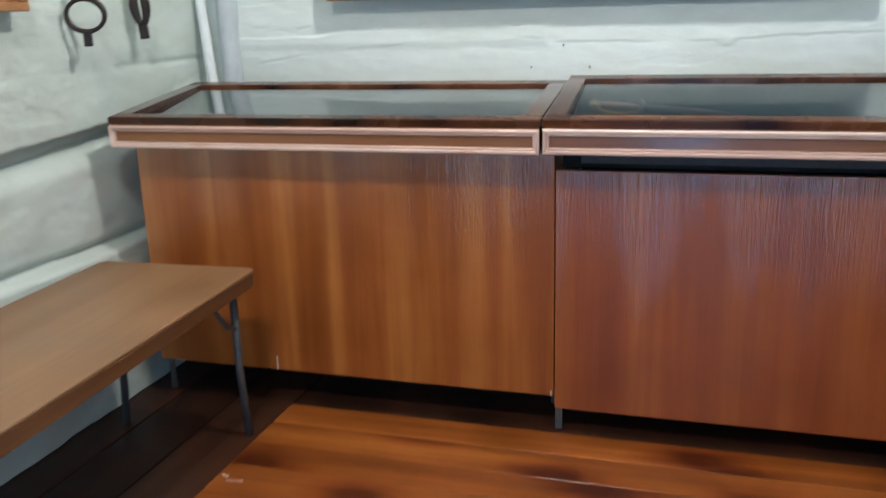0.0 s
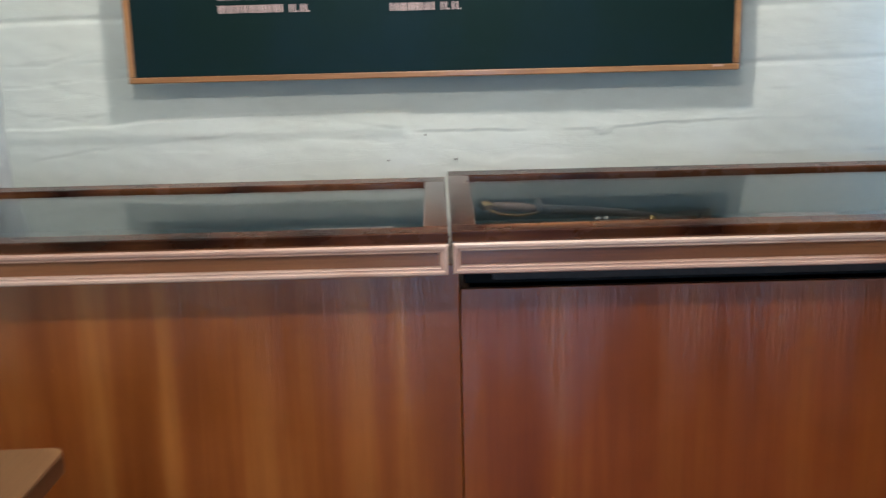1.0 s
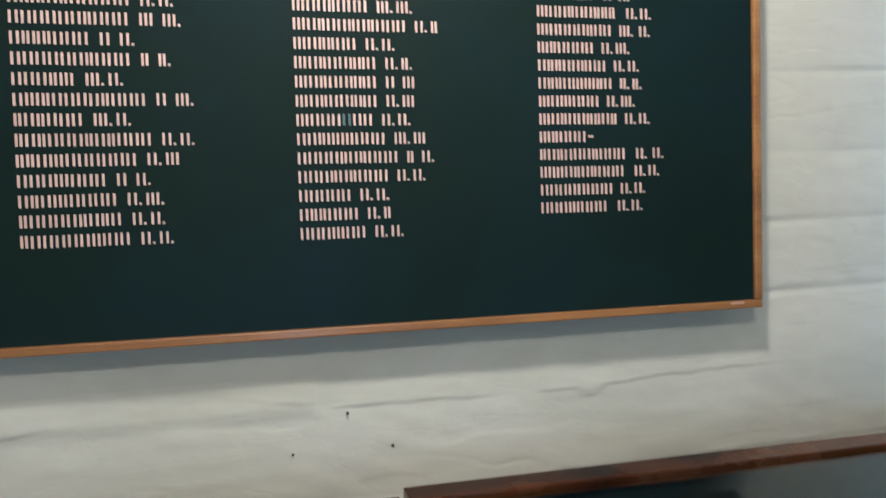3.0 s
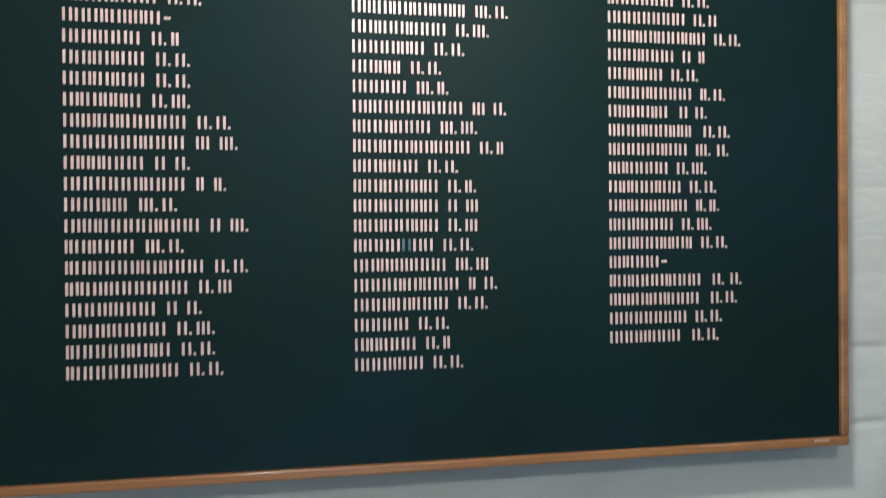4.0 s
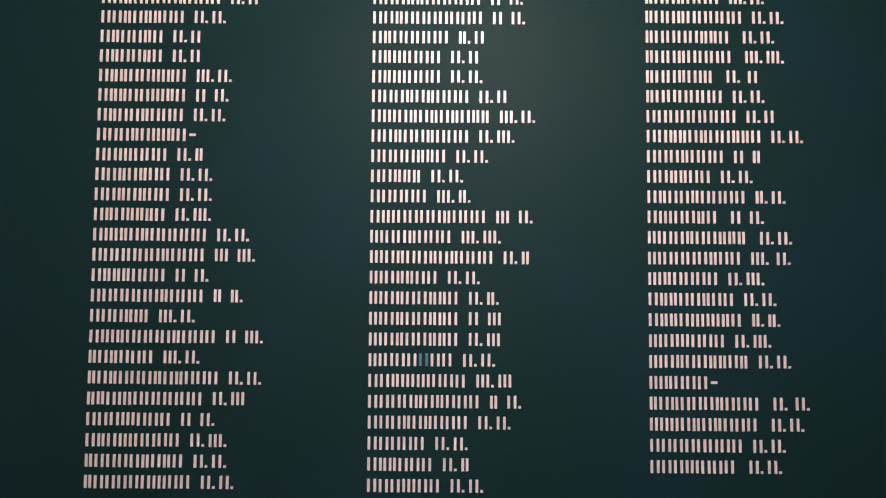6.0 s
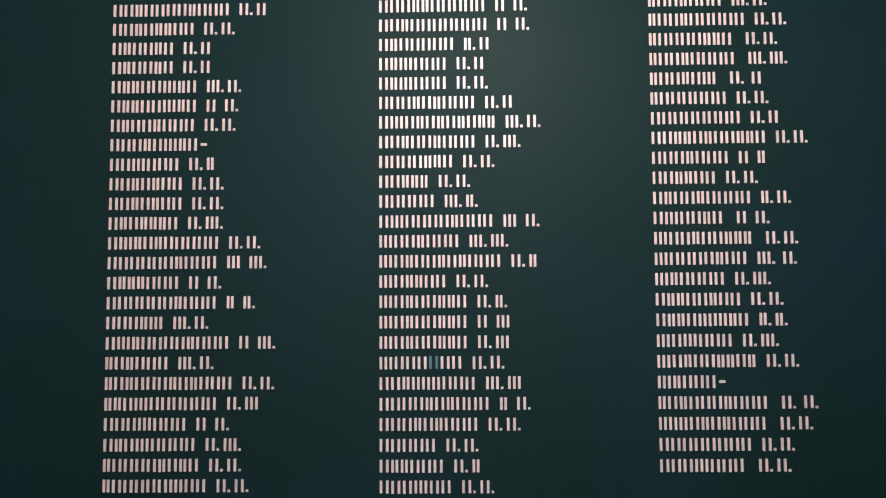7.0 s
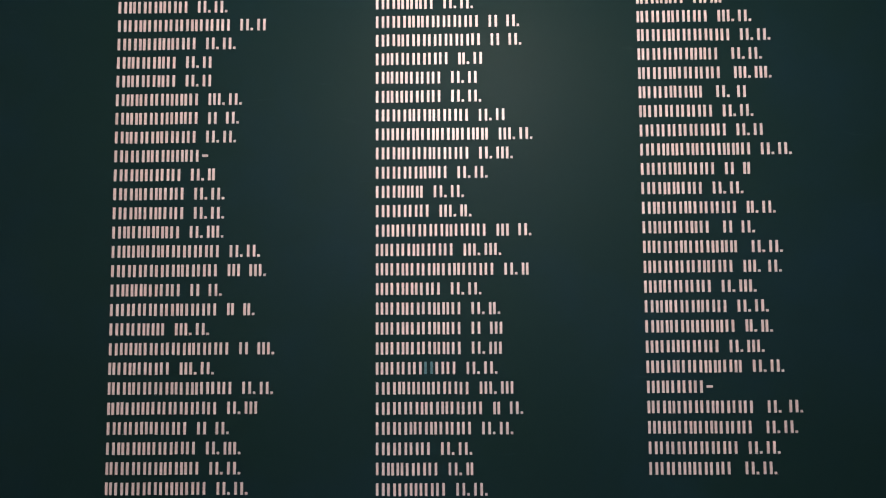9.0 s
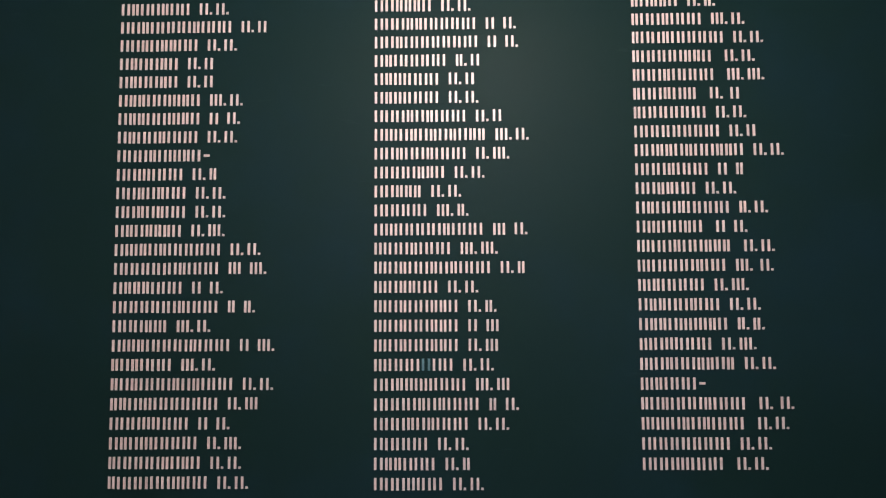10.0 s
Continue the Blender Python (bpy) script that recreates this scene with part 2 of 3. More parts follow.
M_CLOTH = plain("dark_teal_case_cloth", (0.010, 0.034, 0.042), 0.9, spots=0.3, scale=400, relief=0.25, distance=0.001)
M_DARKIN = plain("dark_carcass_wood", (0.035, 0.018, 0.010), 0.6, spots=0.4)
M_BLACK = plain("slot_shade_black", (0.008, 0.006, 0.005), 0.8, spots=0.3)
M_STRIP = plain("grey_green_lip_paint", (0.045, 0.045, 0.040), 0.6, spots=0.8)
M_SEAM = plain("dull_green_thread", (0.035, 0.055, 0.055), 0.8)
M_GLASS = glass_pane()
M_STEEL = plain("grey_painted_steel", (0.10, 0.095, 0.09), 0.5, 0.3, 0.4, 80)
M_IRON = plain("forged_dark_iron", (0.045, 0.034, 0.030), 0.5, 0.7, 0.6, 90, 0.5, 0.003)
M_PIPE = plain("white_pole_paint", (0.80, 0.82, 0.80), 0.35, spots=0.15, scale=40)
M_POST = plain("grey_white_corner_wood", (0.50, 0.54, 0.55), 0.6, spots=0.25, scale=22, relief=0.15, distance=0.004)
M_PAPER = plain("aged_paper", (0.44, 0.36, 0.31), 0.8, spots=0.25, scale=50)
M_PAPER_WHITE = plain("white_paper", (0.64, 0.61, 0.58), 0.8, spots=0.15, scale=50)
M_PAPER_DIM = plain("dim_pink_paper", (0.22, 0.16, 0.14), 0.8, spots=0.4, scale=50)
M_INK = plain("faded_ink", (0.36, 0.27, 0.24), 0.8, spots=0.3)
M_BRASS = plain("polished_brass", (0.72, 0.46, 0.17), 0.2, 1.0, 0.3, 120)
# darker, rougher copy of the brass for the guard
M_BRASS_DULL = plain("darker_brass", (0.34, 0.21, 0.09), 0.38, 1.0, 0.5, 120)
M_GRIP = plain("worn_brown_grip_leather", (0.20, 0.12, 0.09), 0.5, spots=0.5, scale=120, relief=0.4)
M_BLADE = plain("dull_steel_blade", (0.13, 0.12, 0.115), 0.42, 0.6, 0.4, 90)
M_LEATHER = plain("black_scabbard_leather", (0.012, 0.012, 0.013), 0.45, spots=0.4, scale=90)
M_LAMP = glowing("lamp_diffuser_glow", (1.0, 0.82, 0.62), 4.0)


# ---- mesh helpers ----
def box(bm, a, b, bevel=0.0, m=None, segments=2):
    """A box from corner a to corner b, with rounded edges, moved by m."""
    geo = bmesh.ops.create_cube(bm, size=1.0)
    vs = geo["verts"]
    for v in vs:
        v.co = Vector(tuple(a[i] + (b[i] - a[i]) * (v.co[i] + 0.5) for i in range(3)))
    if bevel:
        edges = list({e for v in vs for e in v.link_edges})
        out = bmesh.ops.bevel(bm, geom=edges, offset=bevel, segments=segments, affect="EDGES", profile=0.5)
        vs = list({v for f in out["faces"] for v in f.verts} | {v for v in vs if v.is_valid})
    if m is not None:
        for v in vs:
            v.co = m @ v.co
    return vs


def prism(bm, outline, axis, lo, hi):
    """An outline of 2D points swept along an axis; the points run over the other two axes in order."""
    def put(p, w):
        q = list(p)
        q.insert(axis, w)
        return bm.verts.new(q)
    a = [put(p, lo) for p in outline]
    b = [put(p, hi) for p in outline]
    n = len(outline)
    for i in range(n):
        bm.faces.new((a[i], a[(i + 1) % n], b[(i + 1) % n], b[i]))
    bm.faces.new(a[::-1])
    bm.faces.new(b)
    bmesh.ops.recalc_face_normals(bm, faces=bm.faces)


def tube(bm, points, radius, sides=12, closed=False, flat=1.0):
    """A tube along points; radius is a number or one for each point."""
    pts = [Vector(p) for p in points]
    n = len(pts)
    radii = radius if isinstance(radius, (list, tuple)) else [radius] * n
    rings = []
    ref = Vector((0.13, 0.21, 0.97))
    for i, p in enumerate(pts):
        d = pts[(i + 1) % n] - pts[i - 1] if closed else pts[min(i + 1, n - 1)] - pts[max(i - 1, 0)]
        d.normalize()
        if abs(d.dot(ref)) > 0.95:
            ref = Vector((0.97, 0.13, 0.21))
        u = (ref - d * ref.dot(d)).normalized()
        w = d.cross(u)
        ref = u
        rings.append([bm.verts.new(p + (u * math.cos(k * 2 * math.pi / sides) + w * math.sin(k * 2 * math.pi / sides) * flat) * radii[i]) for k in range(sides)])
    for i in range(n if closed else n - 1):
        a, b = rings[i], rings[(i + 1) % n]
        for k in range(sides):
            bm.faces.new((a[k], a[(k + 1) % sides], b[(k + 1) % sides], b[k]))
    if not closed:
        bm.faces.new(rings[0][::-1])
        bm.faces.new(rings[-1])
    bmesh.ops.recalc_face_normals(bm, faces=bm.faces)


def mesh_of(name, bm, mat, smooth=False):
    data = bpy.data.meshes.new(name)
    bm.to_mesh(data)
    bm.free()
    data.materials.append(mat)
    if smooth:
        for p in data.polygons:
            p.use_smooth = True
    return data


def part(name, bm, mat, parent, label="", smooth=False):
    ob = new(name, mesh_of(name, bm, mat, smooth))
    ob.parent = parent
    return tagged(ob, label)


def thing(name, bm, mat, label, category="", group="", kind="", smooth=False):
    return tagged(new(name, mesh_of(name, bm, mat, smooth)), label, category, group, kind)


def root(name, at, label, category, group=""):
    ob = new(name)
    ob.matrix_world = pose(*at)
    ob.empty_display_size = 0.1
    return tagged(ob, label, category, group)


def bm_box(a, b, bevel=0.0, m=None, segments=2):
    bm = bmesh.new()
    box(bm, a, b, bevel, m, segments)
    return bm


def smoothstep(lo, hi, v):
    t = max(0.0, min(1.0, (v - lo) / (hi - lo)))
    return t * t * (3 - 2 * t)


# ---- the log walls ----
def log_depth(u, z, seams, bulge, groove, seed, flakes):
    """How far a whitewashed log wall stands out at u along it and height z."""
    wob = 0.016 * noise.noise((u * 0.9, seed, 0.0)) + 0.006 * noise.noise((u * 4.0, seed, 3.0))
    zz = z + wob
    lo = max([s for s in seams if s <= zz], default=seams[0] - 0.2)
    hi = min([s for s in seams if s > zz], default=seams[-1] + 0.2)
    t = (zz - lo) / (hi - lo)
    out = bulge * (1 - abs(2 * t - 1) ** 3)
    near = min(zz - lo, hi - zz)
    line = lo if zz - lo < hi - zz else hi
    filled = smoothstep(-0.15, 0.3, noise.noise((u * 1.7, line * 9.0, seed + 5.0)))
    out -= groove * filled * (1 - smoothstep(0.0, 0.014, near))
    out += 0.006 * noise.noise((u * 1.1, z * 1.6, seed + 11.0))
    out += 0.0013 * noise.noise((u * 4.0, z * 8.0, seed + 17.0))
    out += 0.0012 * noise.noise((u * 16.0, z * 30.0, seed + 23.0))
    flake = noise.noise((u * 2.6, z * 11.0, seed + 31.0)) + 0.35 * noise.noise((u * 9.0, z * 30.0, seed + 37.0))
    out -= flakes * (smoothstep(0.24, 0.27, flake) + smoothstep(0.50, 0.53, flake))
    crack = noise.noise((u * 1.9, z * 13.0, seed + 41.0)) + 0.25 * noise.noise((u * 11.0, z * 22.0, seed + 43.0))
    out -= 0.002 * math.exp(-(crack / 0.018) ** 2) * smoothstep(0.05, 0.25, noise.noise((u * 1.5, z * 3.5, seed + 47.0)))
    return out


def log_wall(name, place, length, height, seams, bulge, groove, seed, label, extra=None, mat=None, du=0.014, dz=0.006, flakes=0.0022):
    """A relief sheet with a solid body behind it. place(u, out, z) gives the point."""
    bm = bmesh.new()
    nu, nz = int(length / du), int(height / dz)
    rows = []
    for j in range(nz + 1):
        z = height * j / nz
        row = []
        for i in range(nu + 1):
            u = length * i / nu
            d = log_depth(u, z, seams, bulge, groove, seed, flakes)
            if extra:
                d += extra(u, z)
            row.append(bm.verts.new(place(u, d, z)))
        rows.append(row)
    for j in range(nz):
        for i in range(nu):
            bm.faces.new((rows[j][i], rows[j][i + 1], rows[j + 1][i + 1], rows[j + 1][i]))
    bmesh.ops.recalc_face_normals(bm, faces=bm.faces)
    for f in bm.faces:
        f.smooth = True
    a, b = place(0, -0.06, 0), place(length, -0.26, height)
    box(bm, [min(p, q) for p, q in zip(a, b)], [max(p, q) for p, q in zip(a, b)])
    return thing(name, bm, mat or M_WALL, label, "wall", kind="structure")


def along(line, u):
    """The height of a line of (u, z) points at u, or None beyond its ends."""
    for (u0, z0), (u1, z1) in zip(line, line[1:]):
        if u0 <= u <= u1:
            return z0 + (z1 - z0) * (u - u0) / (u1 - u0)
    return None


# broken lower edges of thicker plaster, and open hairline cracks, as (along the wall, height)
COAT_EDGES = [
    (0.0045, 0.10, [(0.20, 0.990), (0.37, 1.015), (0.54, 1.035), (0.65, 1.042), (0.89, 1.064), (1.05, 1.066), (1.25, 1.062)]),
    (0.0050, 0.10, [(1.25, 1.050), (1.51, 1.047), (1.76, 1.044), (1.79, 1.023), (1.83, 1.048), (2.06, 1.060), (2.37, 1.062), (2.66, 1.066), (2.74, 1.035), (3.60, 1.03)]),
    (0.0030, 0.04, [(2.08, 0.966), (2.38, 0.968), (2.65, 0.970), (3.30, 0.975)]),
    (0.0030, 0.05, [(2.20, 1.228), (2.34, 1.232), (2.40, 1.195), (2.46, 1.200), (2.56, 1.215), (2.62, 1.214)]),
    (0.0025, 0.04, [(2.22, 1.140), (2.26, 1.146), (2.36, 1.150)]),
    (0.0030, 0.06, [(0.20, 1.26), (0.33, 1.255), (0.47, 1.262)]),
    (0.0030, 0.05, [(0.13, 1.135), (0.21, 1.118), (0.40, 1.110), (0.46, 1.122)]),
]


def back_patch(u, z):
    """Thicker coats of plaster with broken lower edges, and a raised patch under the board."""
    edge = 1.247 + 0.006 * noise.noise((z * 20, 1.0, 4.0))
    top = 1.108 - 0.03 * smoothstep(0.9, 0.2, u) + 0.006 * noise.noise((u * 8, 2.0, 6.0))
    out = 0.004 * (1 - smoothstep(edge - 0.006, edge + 0.004, u)) * (1 - smoothstep(top - 0.004, top + 0.004, z)) * smoothstep(1.03, 1.06, z)
    for depth, fade, line in COAT_EDGES:
        h = along(line, u)
        if h is None or z < h - 0.05 or z > h + fade + 0.03:
            continue
        h += 0.007 * noise.noise((u * 9, depth * 900, 3.0)) + 0.004 * noise.noise((u * 30, depth * 900, 8.0))
        ends = smoothstep(0.0, 0.05, u - line[0][0]) * smoothstep(0.0, 0.05, line[-1][0] - u)
        broken = 0.12 + 0.88 * smoothstep(-0.12, 0.25, noise.noise((u * 6.0, depth * 500, 6.0)))
        out += 0.45 * depth * broken * ends * smoothstep(h - 0.001, h + 0.0035, z) * (1 - smoothstep(h + 0.3 * fade, h + fade, z))
        out -= 0.0006 * broken * ends * math.exp(-((z - h + 0.001) / 0.0022) ** 2)
    return out + 0.002 * noise.noise((u * 5.0, z * 6.0, 40.0))


BACK_SEAMS = [0.16, 0.34, 0.52, 0.70, 0.88, 1.215, 1.365, 1.51, 1.68, 1.86, 2.04, 2.22, 2.40, 2.58]
LEFT_SEAMS = [0.14, 0.31, 0.495, 1.015, 1.255, 1.43, 1.62, 1.80, 1.98, 2.16, 2.34, 2.52]
log_wall("wall_north", lambda u, d, z: (u, 0.020 - d, z), ROOM_X, ROOM_Z, BACK_SEAMS, 0.003, 0.0035, 2.0,
         "whitewashed log wall with cracked uneven plaster", back_patch, None, 0.011, 0.004, 0.0006)


def left_extra(u, z):
    """Deep open joints between the lower logs."""
    j = noise.noise((u * 2.1, 3.0, 8.0)) * 0.012
    below = 0.846 - 0.075 * max(0.0, u - 0.6) - j - z
    deep = 0.085 * math.exp(-(below / (0.050 if below > 0 else 0.007)) ** 2) * smoothstep(0.1, 0.5, u)
    ledge = 0.035 * (1 - smoothstep(0.475, 0.50, z + j)) - 0.02 * math.exp(-((z - 0.505 + j) / 0.012) ** 2)
    lumps = 0.009 * noise.noise((u * 2.8, z * 4.2, 61.0)) + 0.005 * noise.noise((u * 7.0, z * 9.0, 67.0))
    lumps += 0.0022 * noise.noise((u * 18.0, z * 22.0, 71.0)) + 0.0013 * noise.noise((u * 42.0, z * 48.0, 73.0))
    return ledge - deep + lumps


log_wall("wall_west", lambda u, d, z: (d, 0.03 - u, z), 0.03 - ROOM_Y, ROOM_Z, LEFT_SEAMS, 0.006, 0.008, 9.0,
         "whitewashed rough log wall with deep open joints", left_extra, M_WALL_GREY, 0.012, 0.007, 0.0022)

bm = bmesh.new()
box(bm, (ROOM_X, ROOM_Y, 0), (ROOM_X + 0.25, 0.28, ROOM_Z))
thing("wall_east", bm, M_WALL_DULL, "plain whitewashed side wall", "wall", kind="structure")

# south wall, out of view, with two openings added for the cool daylight
WINDOWS = [(1.15, 2.15), (3.15, 4.15)]
SILLS, HEAD = [0.04, 0.95], 2.15
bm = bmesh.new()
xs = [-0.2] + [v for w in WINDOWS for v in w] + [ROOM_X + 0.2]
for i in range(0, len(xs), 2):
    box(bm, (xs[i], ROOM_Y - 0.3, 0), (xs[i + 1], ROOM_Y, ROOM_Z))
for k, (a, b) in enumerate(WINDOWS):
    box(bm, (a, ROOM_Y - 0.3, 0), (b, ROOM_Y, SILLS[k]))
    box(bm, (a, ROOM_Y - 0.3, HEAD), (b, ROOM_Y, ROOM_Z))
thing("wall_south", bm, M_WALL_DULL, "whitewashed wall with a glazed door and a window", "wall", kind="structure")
for k, (a, b) in enumerate(WINDOWS):
    if k == 0:
        w = tagged(new("door_1"), "white-framed glazed door letting in cool daylight", "door", kind="structure")
    else:
        w = tagged(new("window_1"), "white-framed window letting in cool daylight", "window", kind="structure")
    w.matrix_world = pose((a + b) / 2, ROOM_Y - 0.2, SILLS[k])
    hw, hh = (b - a) / 2, HEAD - SILLS[k]
    fr = bmesh.new()
    box(fr, (-hw, -0.03, 0), (-hw + 0.05, 0.03, hh), 0.004)
    box(fr, (hw - 0.05, -0.03, 0), (hw, 0.03, hh), 0.004)
    box(fr, (-hw + 0.05, -0.03, 0), (hw - 0.05, 0.03, 0.05), 0.004)
    box(fr, (-hw + 0.05, -0.03, hh - 0.05), (hw - 0.05, 0.03, hh), 0.004)
    box(fr, (-0.02, -0.025, 0.05), (0.02, 0.025, hh - 0.05), 0.004)
    part("window_frame", fr, M_PIPE, w)
    for s in (-1, 1):
        low = 0.051 if k else 0.14
        if not k:
            part("door_panel", bm_box((min(s * 0.021, s * (hw - 0.051)), -0.012, 0.051), (max(s * 0.021, s * (hw - 0.051)), 0.012, 0.138), 0.002), M_PIPE, w, "white painted lower panel")
        pane = part("pane", bm_box((min(s * 0.021, s * (hw - 0.051)), -0.003, low), (max(s * 0.021, s * (hw - 0.051)), 0.003, hh - 0.051)), M_GLASS, w)
        pane.visible_shadow = False

thing("ceiling", bm_box((-0.2, ROOM_Y - 0.3, ROOM_Z), (ROOM_X + 0.25, 0.2, ROOM_Z + 0.2)), M_CEIL, "plain grey ceiling, unseen and darkened to cut bounce", "ceiling", kind="structure")



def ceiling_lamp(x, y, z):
    """An unseen lamp with an added rod and diffuser, just over the bulb at z."""
    lamp = root("ceiling_lamp", (x, y, ROOM_Z), "unseen round white ceiling lamp on a short rod", "lamp", "ceiling lamps")
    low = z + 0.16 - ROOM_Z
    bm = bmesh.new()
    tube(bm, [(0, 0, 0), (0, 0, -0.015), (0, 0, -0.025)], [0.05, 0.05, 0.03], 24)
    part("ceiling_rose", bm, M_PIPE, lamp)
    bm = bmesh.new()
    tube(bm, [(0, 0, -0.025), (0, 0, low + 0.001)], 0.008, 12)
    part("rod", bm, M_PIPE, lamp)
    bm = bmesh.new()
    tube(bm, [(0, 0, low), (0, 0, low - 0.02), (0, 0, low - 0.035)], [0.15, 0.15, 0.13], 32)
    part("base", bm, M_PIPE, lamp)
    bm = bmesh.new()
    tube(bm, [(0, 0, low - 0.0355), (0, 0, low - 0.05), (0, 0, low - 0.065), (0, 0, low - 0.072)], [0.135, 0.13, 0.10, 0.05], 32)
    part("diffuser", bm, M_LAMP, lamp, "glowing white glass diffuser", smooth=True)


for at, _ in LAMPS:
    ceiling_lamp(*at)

# ---- things along the left wall ----
bm = bmesh.new()
tube(bm, [(0.115, -0.05, 0.0), (0.085, -0.045, 0.6), (0.058, -0.04, 0.95), (0.04, -0.04, 1.2), (0.032, -0.04, 1.6), (0.032, -0.04, ROOM_Z)], 0.018, 16)
thing("pole", bm, M_PIPE, "slim white painted pole leaning in the wall corner", "pole", smooth=True)

bm = bmesh.new()
tube(bm, [(0.115 + 0.006 * noise.noise((i * 0.4, 0.0, 2.0)), 0.004, ROOM_Z * i / 60) for i in range(61)],
     [0.038 + 0.007 * noise.noise((i * 0.9, 3.0, 2.0)) for i in range(61)], 10)
thing("corner_post", bm, M_POST, "rough grey-white painted corner post", "post", kind="structure", smooth=True)

for x, z in ((1.300, 1.040), (1.383, 0.971), (1.197, 0.972)):
    bm = bmesh.new()
    tube(bm, [(x, 0.05, z), (x, 0.0105, z), (x, 0.0095, z)], [0.0015, 0.0015, 0.0028], 8)
    thing("nail", bm, M_IRON, "small dark nail head in the whitewashed wall", "nail", "nails in the wall")

picture = root("wall_box", (0.03, -0.905, 1.185), "shallow wooden wall box with an orange-brown edge", "box")
part("bottom_rail", bm_box((0, -0.8, 0), (0.045, 0, 0.022), 0.003), M_FRAME, picture)
part("side_rail", bm_box((0, -0.022, 0.0225), (0.045, 0, 0.8), 0.003), M_FRAME, picture)
part("side_rail", bm_box((0, -0.8, 0.0225), (0.045, -0.778, 0.8), 0.003), M_FRAME, picture)
part("top_rail", bm_box((0, -0.8, 0.8005), (0.045, 0, 0.822), 0.003), M_FRAME, picture)
part("panel", bm_box((0.004, -0.778, 0.022), (0.03, -0.022, 0.80)), M_APRON, picture)


def circle(cx, cz, rx, rz, n=40, start=0.0, end=2 * math.pi):
    return [(cx + rx * math.cos(start + (end - start) * i / n), 0, cz + rz * math.sin(start + (end - start) * i / n)) for i in range(n)]


ring = root("iron_shackle", (0.075, -0.625, 1.155), "open forged iron ring shackle hung on the wall", "shackle", "iron shackles")
bm = bmesh.new()
tube(bm, circle(0, 0, 0.052, 0.044), [0.0070 + 0.0012 * math.sin(a * 0.314) for a in range(40)], 10, True)
part("ring", bm, M_IRON, ring, smooth=True)
part("lower_lug", bm_box((-0.012, -0.008, -0.085), (0.010, 0.008, -0.042), 0.003), M_IRON, ring)
part("upper_lug", bm_box((-0.015, -0.007, 0.042), (0.015, 0.007, 0.068), 0.004), M_IRON, ring)
bm = bmesh.new()
tube(bm, circle(0, 0.084, 0.019, 0.022), 0.0045, 8, True)
part("chain_link", bm, M_IRON, ring, smooth=True)
bm = bmesh.new()
tube(bm, [(0, y, z + 0.122) for _, y, z in [(0, 0.014 * math.cos(a * 0.209), 0.028 * math.sin(a * 0.209)) for a in range(30)]], 0.0045, 8, True)
part("chain_link", bm, M_IRON, ring, smooth=True)
part("nail", bm_box((-0.005, -0.005, 0.143), (0.005, 0.06, 0.152), 0.002), M_IRON, ring)
ring.matrix_world = pose(0.078, -0.700, 1.172, 0, 0, -50) @ pose(0, 0, 0, 0, 0, 70)

cuff = root("iron_shackle", (0.05, -0.385, 1.20), "closed forged iron shackle hung edge-on on the wall", "shackle", "iron shackles")
for s, n in ((-1, "outer_band"), (1, "inner_band")):
    bm = bmesh.new()
    pts, rad = [], []
    for i in range(15):
        t = i / 14
        pts.append((s * (0.004 + 0.013 * math.sin(t * math.pi)), s * 0.004, 0.055 - 0.125 * t))
        rad.append(0.007 + 0.007 * math.sin(t * math.pi))
    tube(bm, pts, rad, 10, False, 0.7)
    part(n, bm, M_IRON, cuff, smooth=True)
part("lug", bm_box((-0.014, -0.009, -0.108), (0.013, 0.009, -0.066), 0.003), M_IRON, cuff)
bm = bmesh.new()
tube(bm, circle(0, 0.080, 0.013, 0.025), 0.0045, 8, True)
part("chain_link", bm, M_IRON, cuff, smooth=True)
bm = bmesh.new()
tube(bm, [(0, 0, 0.100), (-0.001, 0, 0.115), (-0.002, 0.0, 0.13)], 0.005, 8)
part("hanger", bm, M_IRON, cuff, smooth=True)
part("nail", bm_box((-0.006, -0.006, 0.125), (0.004, 0.06, 0.135), 0.002), M_IRON, cuff)
cuff.matrix_world = pose(0.062, -0.425, 1.205, 0, -4, 20)

def rounded_slab(x0, y0, x1, y1, z0, z1, r, bevel):
    """A slab with rounded corners in plan and softened upper and lower edges."""
    outline = []
    for cx, cy, start in ((x1 - r, y1 - r, 0), (x0 + r, y1 - r, 90), (x0 + r, y0 + r, 180), (x1 - r, y0 + r, 270)):
        outline += [(cx + r * math.cos(radians(start + 15 * k)), cy + r * math.sin(radians(start + 15 * k))) for k in range(7)]
    bm = bmesh.new()
    prism(bm, outline, 2, z0, z1)
    rim = [e for e in bm.edges if abs(e.verts[0].co.z - e.verts[1].co.z) < 1e-6]
    bmesh.ops.bevel(bm, geom=rim, offset=bevel, segments=2, affect="EDGES", profile=0.5)
    return bm


# bench
bench = root("bench", (0.09, -0.775, 0.0), "low tan wooden bench on thin grey steel legs", "bench")
bench.matrix_world = pose(0.085, -0.775, 0, 0, 0, 2.5)
part("seat", rounded_slab(0.0, -1.85, 0.486, 0.0, 0.4745, 0.484, 0.028, 0.003), M_BENCH, bench)
# the shade on the seat's side is put into this darker brown
part("seat_edge", rounded_slab(0.0, -1.85, 0.486, 0.0, 0.438, 0.4743, 0.028, 0.0015), M_BENCH_EDGE, bench, "rounded edge of the seat with its shade in the brown")
